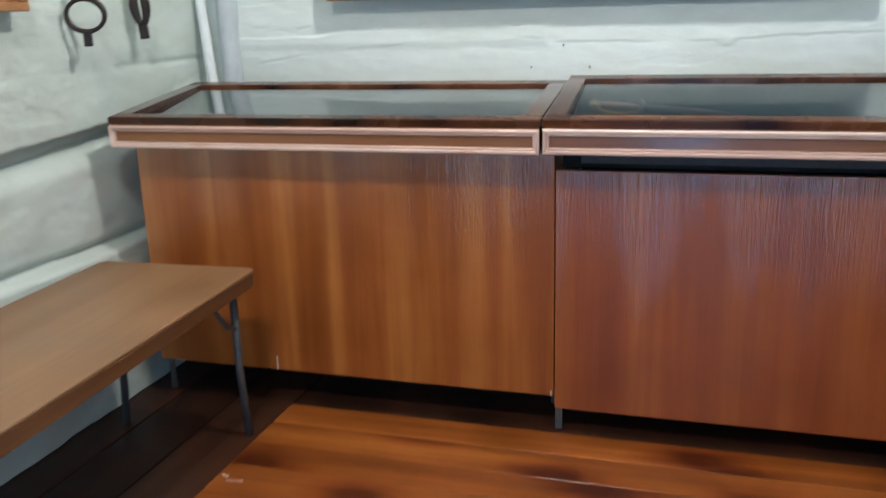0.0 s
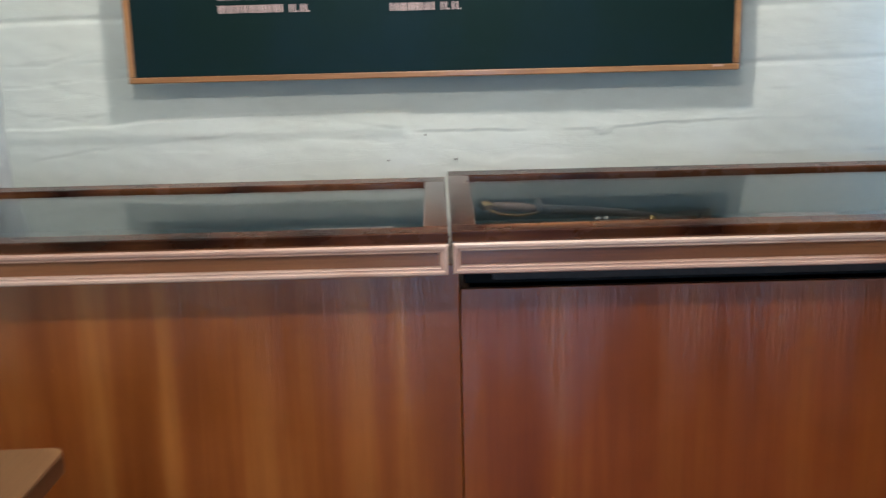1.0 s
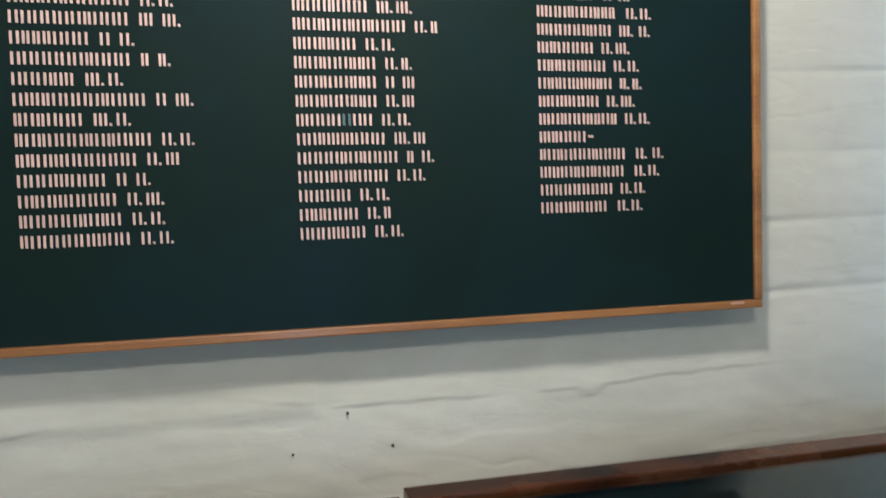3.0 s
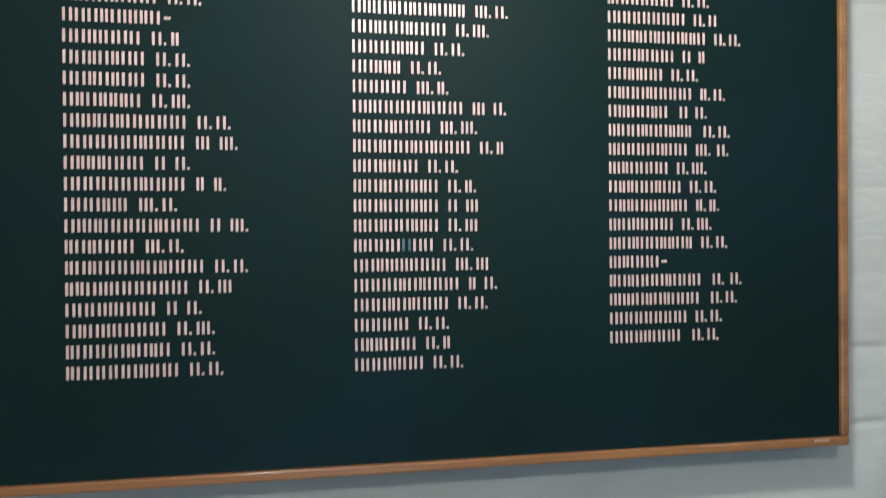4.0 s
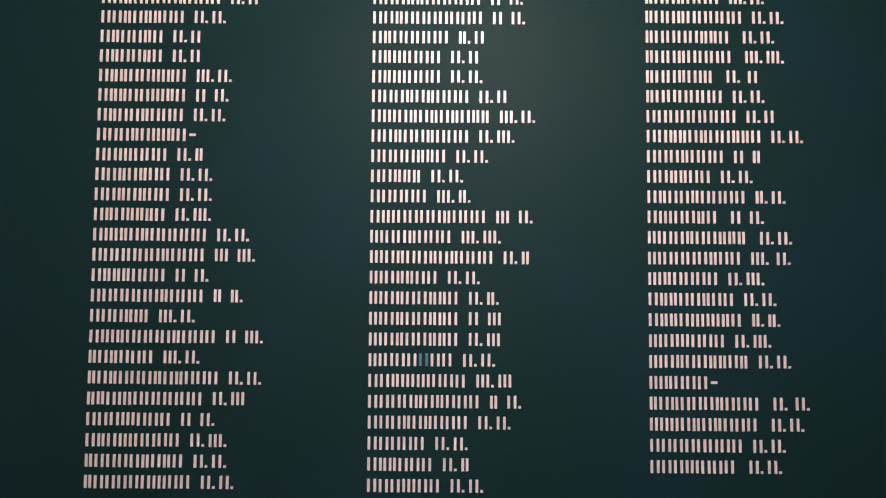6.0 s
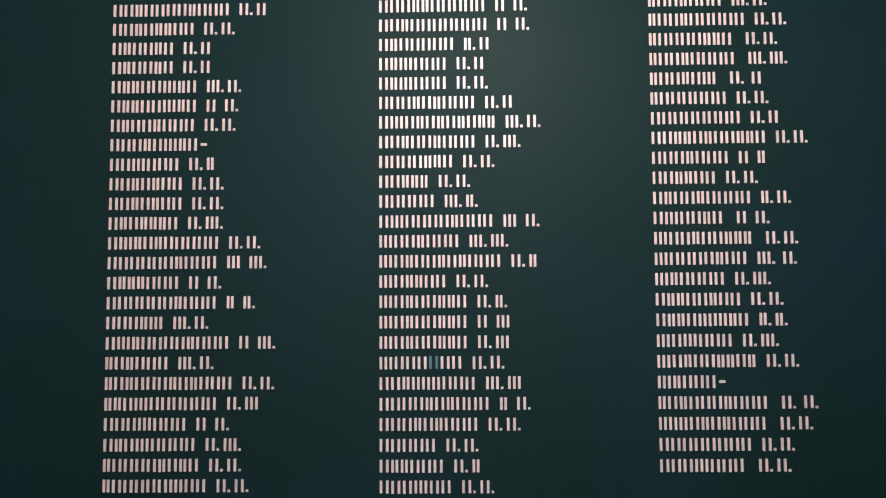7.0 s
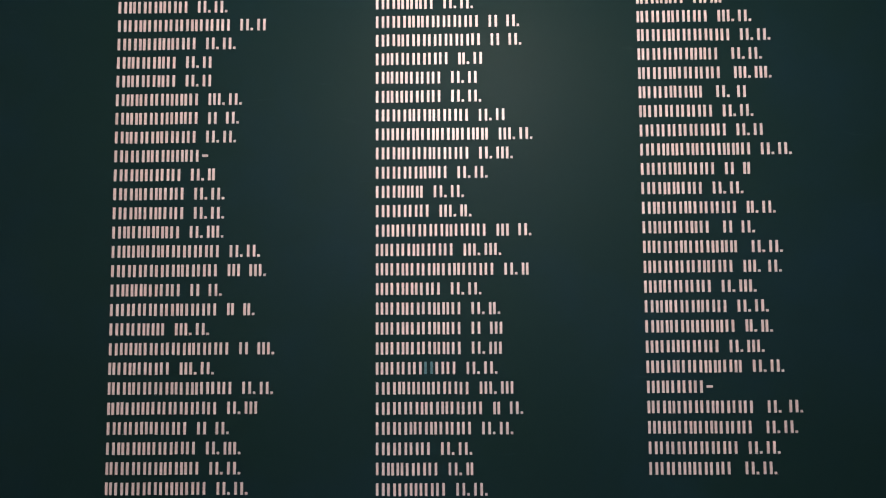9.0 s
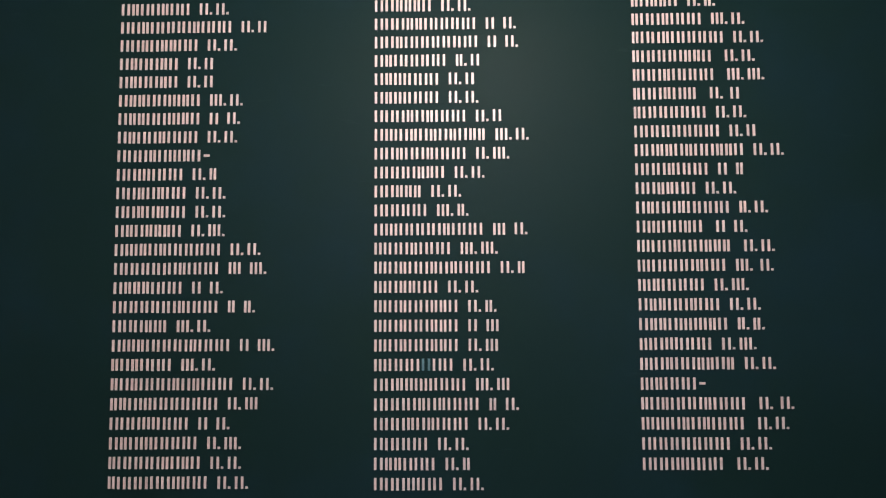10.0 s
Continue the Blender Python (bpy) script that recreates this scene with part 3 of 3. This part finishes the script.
for x in (0.06, 0.435):
    for y in (-0.055, -1.78):
        bm = bmesh.new()
        tube(bm, [(x, y, 0.438), (x, y, 0.2), (x + (0.012 if x > 0.2 else -0.012), y, 0.0)], 0.011, 12)
        leg = part("leg", bm, M_STEEL, bench, smooth=True)
        bm = bmesh.new()
        s = -1 if y > -1 else 1
        tube(bm, [(x, y, 0.32), (x, y + s * 0.05, 0.345), (x, y + s * 0.13, 0.4375)], 0.007, 10)
        part("brace", bm, M_STEEL, bench, smooth=True)


# ---- display cases ----
CASE_FRONT, CASE_BACK, BED = -0.672, -0.205, 0.034


def cabinet(x0, w, low, top, label, slot):
    c = root("cabinet", (x0, 0, 0), label, "cabinet", "cabinets under the cases")
    fy, by = -0.576, -0.225
    part("front_panel", bm_box((0.0, fy, low), (w, fy + 0.018, top), 0.002), M_VENEER_DRIP if slot else M_VENEER, c)
    part("side_panel", bm_box((0.002, fy + 0.0185, low), (0.02, by, top)), M_VENEER, c)
    part("side_panel", bm_box((w - 0.02, fy + 0.0185, low), (w - 0.002, by, top)), M_VENEER, c)
    part("bottom_panel", bm_box((0.021, fy + 0.0185, low), (w - 0.021, by, low + 0.018)), M_DARKIN, c)
    part("back_panel", bm_box((0.021, by - 0.008, low + 0.0185), (w - 0.021, by - 0.001, top)), M_DARKIN, c)
    for x, y in ((0.002 if slot else 0.026, fy + 0.001), (0.026, by - 0.034), (w - 0.034, fy + 0.16), (w - 0.034, by - 0.034)):
        leg = bmesh.new()
        box(leg, (x, y, 0.0), (x + 0.020, y + 0.004, low), 0.001, None, 1)
        box(leg, (x, y + 0.0042, 0.0), (x + 0.004, y + 0.022, low), 0.001, None, 1)
        part("leg", leg, M_STEEL, c)
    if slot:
        # black block fills the open slot, painting in its shade
        part("runner", bm_box((0.012, fy + 0.05, top + 0.0005), (w - 0.012, by - 0.02, 0.8012)), M_BLACK, c, "near-black block put in for the slot's shade")
    if not slot:
        for x, z0, z1 in ((0.413, low, low + 0.045), (w - 0.010, low, low + 0.016)):
            part("chip", bm_box((x, fy - 0.0012, z0), (x + 0.005, fy + 0.001, z1), 0.0004, None, 1), M_TRIM, c, "pale chipped spot in the veneer")
    return c


def case_top(y, lift):
    """The height of the lid's upper face."""
    return 0.888 + (0.059 + lift) * (y - CASE_FRONT) / (CASE_BACK - CASE_FRONT)


def uneven_rail(w, outer, inner, seed, m):
    """A lid rail from end to end whose edge on the glass runs unevenly."""
    n = 60
    far = []
    for i in range(n + 1):
        x = -0.001 + (w + 0.002) * i / n
        wave = 0.0045 * noise.noise((x * 3.5, seed, 1.0)) + 0.0022 * noise.noise((x * 11.0, seed, 2.0))
        far.append((x, inner + wave * smoothstep(0.03, 0.09, x) * smoothstep(0.03, 0.09, w - x)))
    outline = [(w + 0.001, outer), (-0.001, outer)] + far
    bm = bmesh.new()
    prism(bm, outline, 2, 0.0, 0.021)
    rim = [e for e in bm.edges if min(v.co.z for v in e.verts) > 0.02]
    bmesh.ops.bevel(bm, geom=rim, offset=0.003, segments=2, affect="EDGES", profile=0.5)
    bmesh.ops.transform(bm, matrix=m, verts=bm.verts)
    return bm


def display_case(x0, w, base, lift, label, lip):
    c = root("display_case", (x0, 0, base), label, "display case", "display cases along the wall")
    f, b = CASE_FRONT, CASE_BACK
    zt = lambda y: case_top(y, lift) - 0.8 - 0.021
    part("apron", bm_box((0.004, f, 0.0), (w - 0.004, f + 0.018, zt(f) - 0.0005), 0.001), M_APRON, c)
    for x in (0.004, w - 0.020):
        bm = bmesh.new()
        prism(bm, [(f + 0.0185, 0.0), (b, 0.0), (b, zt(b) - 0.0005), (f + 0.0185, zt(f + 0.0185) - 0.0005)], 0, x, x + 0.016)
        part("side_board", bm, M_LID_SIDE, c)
    part("back_board", bm_box((0.021, b - 0.016, 0.0), (w - 0.021, b - 0.0005, zt(b - 0.016) - 0.0005)), M_LID, c)
    part("base_board", bm_box((0.021, f + 0.0185, 0.0), (w - 0.021, b - 0.0165, 0.012)), M_DARKIN, c)
    # the level bed, covered with cloth, with a seam across it
    part("bed", bm_box((0.0215, f + 0.019, 0.0125), (w - 0.0215, b - 0.017, BED)), M_CLOTH, c, "dark teal cloth-covered bed")
    part("lining", bm_box((0.0215, b - 0.0195, BED + 0.0004), (w - 0.0215, b - 0.0168, zt(b - 0.02) - 0.002)), M_CLOTH, c, "dark teal cloth lining")
    for x in (0.0206, w - 0.0231):
        bm = bmesh.new()
        prism(bm, [(f + 0.02, BED + 0.0004), (b - 0.02, BED + 0.0004), (b - 0.02, zt(b - 0.02) - 0.002), (f + 0.02, zt(f + 0.02) - 0.002)], 0, x, x + 0.0025)
        part("lining", bm, M_CLOTH, c, "dark teal cloth lining")
    bm = bmesh.new()
    tube(bm, [(0.03 + (w - 0.06) * i / 40, -0.376 + 0.003 * noise.noise((i * 0.5, x0, 1.0)), BED - 0.0003) for i in range(41)], 0.0009, 6)
    part("seam", bm, M_SEAM, c, "pale thread seam across the cloth")
    # pale moulding round the apron
    z1 = zt(f) - 0.0035
    profile = [(0.0, 0.0005), (0.0, 0.009), (0.003, 0.0125), (0.008, 0.0125), (0.010, 0.008), (0.0125, 0.0075), (0.0145, 0.0095), (0.0165, 0.007), (0.018, 0.0005)]
    corner = ((0, 0, 1, 1), (w, 0, -1, 1), (w, z1, -1, -1), (0, z1, 1, -1))
    for k in range(4):
        bm = bmesh.new()
        rings = [[bm.verts.new((x + sx * d, f - out, z + sz * d)) for d, out in profile] for x, z, sx, sz in (corner[k], corner[(k + 1) % 4])]
        for i in range(len(profile) - 1):
            bm.faces.new((rings[0][i], rings[0][i + 1], rings[1][i + 1], rings[1][i]))
        for r in rings:
            bm.faces.new(r)
        bmesh.ops.recalc_face_normals(bm, faces=bm.faces)
        part("moulding", bm, M_TRIM, c, "pale pinkish wooden moulding")
    if lip:
        part("base_lip", bm_box((0.085, -0.596, -0.034), (w - 0.03, -0.584, -0.0003), 0.001), M_STRIP, c, "grey-green painted lip under the case")
    # lid: four rails on the slope and a pane
    ang = math.atan2(0.059 + lift, b - f)
    ln = math.hypot(0.059 + lift, b - f) + 0.006
    m = Matrix.Translation((0, f - 0.003, zt(f))) @ Matrix.Rotation(ang, 4, "X")
    lid = part("lid", uneven_rail(w, 0.0, 0.045, x0, m), M_LID, c, "dark stained lid frame")
    part("back_rail", uneven_rail(w, ln, ln - 0.049, x0 + 5.0, m), M_LID, lid)
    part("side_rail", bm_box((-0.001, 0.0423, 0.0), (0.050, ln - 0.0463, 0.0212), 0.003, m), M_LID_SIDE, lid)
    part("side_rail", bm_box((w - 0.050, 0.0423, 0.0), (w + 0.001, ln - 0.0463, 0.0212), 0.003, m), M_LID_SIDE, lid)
    bm = bmesh.new()
    prism(bm, [(0.0506, 0.0425), (w - 0.0506, 0.0425), (w - 0.0506, ln - 0.0465), (0.0506, ln - 0.0465)], 2, 0.0, 0.003)
    for v in bm.verts:
        v.co.z += -0.0055 + 0.0145 * (v.co.y - 0.0425) / (ln - 0.089)
    bmesh.ops.transform(bm, matrix=m, verts=bm.verts)
    pane = part("pane", bm, M_GLASS, lid, "clear glass pane")
    pane.visible_shadow = False
    return c


cabinet(0.098, 1.273, 0.100, 0.799, "varnished brown veneer cabinet with vertical light bands", False)
cabinet(1.3735, 1.2575, 0.064, 0.745, "varnished brown veneer cabinet with glossy drips along its top", True)
cabinet(2.638, 1.256, 0.064, 0.745, "varnished brown veneer cabinet beside its neighbour", True)
display_case(0.09, 1.258, 0.8, 0.0, "low glass-topped display case holding two papers", False)
display_case(1.357, 1.255, 0.802, 0.012, "low glass-topped display case holding a sabre", True)
display_case(2.621, 1.255, 0.802, 0.012, "low glass-topped display case with empty dark bed", True)


def paper(x, y, w, d, turn, base, mat, label, lines=0, seed=0):
    """A sheet lying on the bed, its edges a little curled."""
    p = root("paper_sheet", (x, y, 0), label, "paper", "papers in the cases")
    bm = bmesh.new()
    n, k = 10, 6
    grid = {}
    for side in (0, 1):
        for j in range(k + 1):
            for i in range(n + 1):
                u, v = i / n - 0.5, j / k - 0.5
                z = 0.0006 + 0.0006 * side + 0.010 * max(0, abs(u) - 0.3) ** 2 * 8 * abs(noise.noise((seed, u * 3, v * 3))) + 0.002 * max(0, v) * abs(noise.noise((u * 6, seed, 1)))
                grid[side, j, i] = bm.verts.new((u * w + 0.0015 * noise.noise((v * 9, seed, 2)), v * d + 0.002 * noise.noise((u * 9, seed, 5)), z))
    for j in range(k):
        for i in range(n):
            bm.faces.new([grid[1, j, i], grid[1, j, i + 1], grid[1, j + 1, i + 1], grid[1, j + 1, i]])
            bm.faces.new([grid[0, j, i], grid[0, j + 1, i], grid[0, j + 1, i + 1], grid[0, j, i + 1]])
    for i in range(n):
        bm.faces.new([grid[0, 0, i], grid[0, 0, i + 1], grid[1, 0, i + 1], grid[1, 0, i]])
        bm.faces.new([grid[0, k, i], grid[1, k, i], grid[1, k, i + 1], grid[0, k, i + 1]])
    for j in range(k):
        bm.faces.new([grid[0, j, 0], grid[1, j, 0], grid[1, j + 1, 0], grid[0, j + 1, 0]])
        bm.faces.new([grid[0, j, n], grid[0, j + 1, n], grid[1, j + 1, n], grid[1, j, n]])
    part("sheet", bm, mat, p)
    if lines:
        bm = bmesh.new()
        rng = random.Random(seed)
        for i in range(lines):
            v = (0.42 - 0.8 * i / max(1, lines - 1)) * d
            x0 = -0.40 * w
            while x0 < 0.36 * w:
                step = rng.uniform(0.012, 0.03)
                box(bm, (x0, v - 0.0008, 0.0062), (min(x0 + step, 0.4 * w), v + 0.0008, 0.0064))
                x0 += step + 0.006
        part("writing", bm, M_INK, p, "rows of faint unreadable script")
    p.matrix_world = pose(x, y, base + BED, 0, 0, turn)
    return p


paper(1.115, -0.424, 0.222, 0.297, 2.0, 0.8, M_PAPER, "aged greyish paper sheet on the dark case bed", 0, 3)
paper(0.765, -0.428, 0.31, 0.205, 1.0, 0.8, M_PAPER_WHITE, "white handwritten sheet on the dark case bed", 9, 5)
paper(1.699, -0.370, 0.056, 0.026, -13, 0.802, M_PAPER_WHITE, "small white label slip beside the sabre", 0, 7)
paper(1.856, -0.393, 0.076, 0.026, 2, 0.802, M_PAPER_WHITE, "small white label slip beside the scabbard", 0, 9)
paper(1.969, -0.387, 0.094, 0.032, -4, 0.802, M_PAPER_WHITE, "small white label slip beside the scabbard", 0, 11)
# two sheets stand in for soft pinkish blobs, darkened to stay faint
paper(2.225, -0.275, 0.185, 0.10, -8, 0.802, M_PAPER_DIM, "dim pinkish sheet in place of a soft pink blob", 0, 13)
paper(2.50, -0.262, 0.10, 0.07, 3, 0.802, M_PAPER_DIM, "small pinkish sheet in place of a soft pink blob", 0, 15)

# sabre and scabbard, crossed on the bed
sabre = root("sabre", (1.44, -0.32, 0), "old sabre with brass pommel and curved brass guard", "sabre")
bm = bmesh.new()
tube(bm, [(-0.012, 0, 0), (-0.006, 0, 0), (0.004, 0, 0), (0.016, 0, 0), (0.022, 0, 0)], [0.006, 0.012, 0.014, 0.011, 0.009], 14)
part("pommel", bm, M_BRASS, sabre, "bright brass pommel", smooth=True)
bm = bmesh.new()
tube(bm, [(0.022, 0, 0), (0.05, 0, 0.001), (0.09, 0, 0.002), (0.125, 0, 0)], [0.009, 0.011, 0.0115, 0.009], 12)
part("grip", bm, M_GRIP, sabre, smooth=True)
bm = bmesh.new()
tube(bm, [(0.004, -0.010, 0), (0.012, -0.022, -0.002), (0.04, -0.033, -0.004), (0.085, -0.032, -0.004), (0.12, -0.020, -0.002), (0.135, -0.004, 0)], 0.0034, 10)
part("guard", bm, M_BRASS_DULL, sabre, smooth=True)
bm = bmesh.new()
tube(bm, [(0.132, -0.012, 0.0), (0.134, 0.012, 0.003), (0.131, 0.026, 0.006), (0.127, 0.034, 0.008)], [0.006, 0.010, 0.009, 0.005], 10)
part("quillon", bm, M_BLADE, sabre, smooth=True)
bm = bmesh.new()
tube(bm, [(0.13 + 0.36 * i / 14, 0.012 * math.sin(math.pi * i / 14), 0.0) for i in range(15)], [0.012 - 0.0075 * (i / 14) ** 2 for i in range(15)], 8, False, 0.3)
part("blade", bm, M_BLADE, sabre, "dull grey steel blade", smooth=True)
sabre.matrix_world = pose(1.440, -0.342, 0.802 + BED + 0.056, 0, 5.4, -1) @ pose(0, 0, 0, 20)

scab = root("scabbard", (1.95, -0.43, 0), "black leather scabbard with a small copper band", "scabbard")
bm = bmesh.new()
tube(bm, [(0, 0, 0), (-0.05, -0.002, 0), (-0.12, -0.008, 0), (-0.14, -0.010, 0)], [0.018, 0.017, 0.012, 0.010], 12, False, 0.7)
part("throat", bm, M_LEATHER, scab, smooth=True)
bm = bmesh.new()
tube(bm, [(-0.141, -0.010, 0), (-0.158, -0.011, 0)], 0.0115, 12, False, 0.7)
part("band", bm, M_BRASS, scab, "copper band", smooth=True)
bm = bmesh.new()
tube(bm, [(-0.159, -0.011, 0), (-0.26, -0.02, 0), (-0.40, -0.045, 0)], [0.009, 0.007, 0.004], 10, False, 0.7)
part("tip", bm, M_BLADE, scab, smooth=True)
bm = bmesh.new()
tube(bm, [(-0.03, -0.012, 0), (-0.045, -0.05, -0.002), (-0.075, -0.105, -0.004)], 0.011, 10, False, 0.6)
part("strap", bm, M_LEATHER, scab, smooth=True)
for x in (-0.262, -0.282):
    bm = bmesh.new()
    tube(bm, [(x, -0.004, 0.004), (x, -0.004, 0.009), (x, -0.004, 0.012)], [0.005, 0.006, 0.002], 10)
    part("stud", bm, M_PAPER_WHITE, scab, "small bright white stud", smooth=True)
scab.matrix_world = pose(1.990, -0.312, 0.802 + BED + 0.012, 0, 0, 8)

# ---- the lettered board ----
BX0, BX1, BZ0, BZ1, BY = 0.525, 2.136, 1.196, 2.41, -0.055
board = root("wall_board", (0, 0, 0), "dark green painted board with three columns of pale raised lettering", "board")
part("panel", bm_box((BX0 + 0.012, BY + 0.0005, BZ0 + 0.012), (BX1 - 0.012, BY + 0.018, BZ1 - 0.012)), M_BOARD, board)
FW = 0.016
for n, a, b in (("bottom_rail", (BX0, BY - 0.008, BZ0), (BX1, BY + 0.02, BZ0 + FW)), ("top_rail", (BX0, BY - 0.008, BZ1 - FW), (BX1, BY + 0.02, BZ1)),
                ("side_rail", (BX0, BY - 0.008, BZ0 + FW + 0.0004), (BX0 + FW, BY + 0.02, BZ1 - FW - 0.0004)),
                ("side_rail", (BX1 - FW, BY - 0.008, BZ0 + FW + 0.0004), (BX1, BY + 0.02, BZ1 - FW - 0.0004))):
    part(n, bm_box(a, b, 0.003), M_FRAME, board, "narrow golden-brown wooden rail")
part("label_strip", bm_box((2.062, BY - 0.0095, 1.2055), (2.092, BY - 0.0078, 1.2105)), M_TRIM, board, "small pale chip on the rail")
for x in (0.9, 1.75):
    for z in (1.35, 2.2):
        part("wall_block", bm_box((x, BY + 0.0185, z), (x + 0.06, 0.035, z + 0.06)), M_FRAME, board)

# rows of plain upright bars: i narrow, n common, w wide strokes
LEFT_ROWS = """ninninn n.n.
nninnnninnn n.n
nniniinn n.n.
ninnin n.n
ninnin n.n
niinnwin w.n.
niinnwin n n.
ninninnn n.n.
nnninwin-
nnwnnn n.i
nnininn n.n.
nnininn n.n.
niniiin n.w.
nwininnnnn n.n.
nnnnnninnn w w.
niiinnn n n.
nnnnnninnn i i.
nnniw w.n.
nwinnnninnn n w.
ininnn w.n.
ininnnininnn n.n.
iinwnnnnnn n.w
nnnwnnn n n.
ninwnnnn n.w.
innnninin n.n.
innnnnwnn n.n.""".split("\n")
MIDDLE_ROWS = """nniiin n.n.
nnniinnnnn n n.
nninnnnnnn n n.
ninnnnn i.n
niwnnn n.n
niwnnn n.n.
nnnininnn n.n
nwninininii w.n.
nninninnn n.w.
nnnniin n.n.
nniii n.n.
nnnnn w.i.
nwnnnninnn w n.
wnninnn w.w.
wninnininnn n.i
wniinn n.n.
wninniin n.i.
wninniin n w
wninniin n.w
wnnnfnn n.n.
nniwwnnn w.w
nnnnininnn i n.
nnnininnn n.n.
nnnnn n.n.
niinnn n.i
nnnwnn n.n.""".split("\n")
RIGHT_ROWS = """iniin n.i.
inninnn w.n.
inninnnnn n.n.
innnniin~ n.n.
inninnnn~ w.w.
inninw~ n.~n
innnnnn n.n.
nnnnnnnn n.n
nniininniin n.n.
nnninnn n i
nniinn n.n.
ninninnnn i.n.
nwnnin~ n n.
wnninniii~ n.n.
wnnnninn w.~n.
winnnn n.w.
niinninn n.n.
niinwwin i.i.
wnwnnn n.w.
wninniini n.n.
winnn-
ininnninnn~ n.~n.
wwnininnn~ n.n.
nnnnnnnn n.n.
nnnwnnn~ n.n.""".split("\n")
BAR_H, STROKE = 0.0200, 0.0041
WIDTHS = {"i": 0.0110, "n": 0.0142, "w": 0.0202, "f": 0.0142}


def bar_line(pattern, x, z, stretch):
    bm = bmesh.new()
    rng = random.Random(int(z * 1000) + int(x * 1000))
    gaps = 0
    faded = bmesh.new()
    for ch in pattern:
        if ch == " ":
            x += 0.0145 if gaps == 0 else 0.0120
            gaps += 1
        elif ch == ".":
            box(bm, (x - 0.001, BY - 0.0012, z - BAR_H / 2), (x + 0.003, BY + 0.0004, z - BAR_H / 2 + 0.004))
            x += 0.0106 * stretch
        elif ch == "~":
            x += 0.006
        elif ch == "-":
            box(bm, (x + 0.002, BY - 0.0012, z - 0.002), (x + 0.012, BY + 0.0004, z + 0.002))
            x += 0.016
        else:
            w = WIDTHS[ch] * stretch
            count = {"i": 2, "n": 2, "w": 3, "f": 2}[ch]
            into = faded if ch == "f" else bm
            dz = rng.uniform(-0.0004, 0.0004)
            for k in range(count):
                s = STROKE
                a = x + (w - s) * k / (count - 1)
                box(into, (a, BY - 0.0012, z - BAR_H / 2 + dz), (a + s, BY + 0.0004, z + BAR_H / 2 + dz))
            x += w + 0.0044 * stretch
    row = part("lettering_row", bm, M_LETTER, board)
    if "f" in pattern:
        part("faded_stroke", faded, M_FADED, row, "faded blue-grey strokes with the paint worn off")
    else:
        faded.free()


for rows, x, ztop, pitch in ((LEFT_ROWS, 0.7725, 2.198, 0.0327), (MIDDLE_ROWS, 1.2195, 2.200, 0.0329), (RIGHT_ROWS, 1.6675, 2.204, 0.0331)):
    for i, pattern in enumerate(rows):
        bar_line(pattern, x, ztop - pitch * i, 1.0)

# ---- floor ----
floor = tagged(new("floor"), "varnished orange-brown plank floor with knots", "floor", kind="structure")
bm = bmesh.new()
box(bm, (-0.1, ROOM_Y, -0.12), (ROOM_X, 0.1, -0.03))
part("subfloor", bm, M_DARKIN, floor)
rng = random.Random(4)
y = -0.60
while y > ROOM_Y:
    wd = rng.uniform(0.115, 0.15)
    a = bm_box((0.563, y - wd + 0.0012, -0.03), (ROOM_X, y, rng.uniform(-0.0002, 0.0)), 0.0004, None, 1)
    part("plank", a, M_FLOOR, floor)
    y -= wd
# dark planks hold the shade under the cabinets and, below, the bench
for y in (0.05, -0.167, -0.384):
    part("plank", bm_box((0.563, y - 0.213, -0.03), (ROOM_X, y, rng.uniform(-0.004, -0.003)), 0.002, None, 1), M_FLOOR_DARK, floor, "dark brown border plank standing for floor shade")
for x, y, w, turn in ((0.60, -1.06, 0.045, 8), (0.572, -1.035, 0.022, -20)):
    part("worn_spot", bm_box((0, 0, -0.001), (w, 0.009, 0.0012), 0.0004, pose(x, y, 0, 0, 0, turn), 1), M_TRIM, floor, "pale worn spot in the floor paint")
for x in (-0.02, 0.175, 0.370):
    part("plank", bm_box((x, ROOM_Y, -0.03), (x + 0.190, 0.05, rng.uniform(-0.004, -0.003)), 0.002, None, 1), M_FLOOR_DARK, floor, "dark brown border plank standing for floor shade")
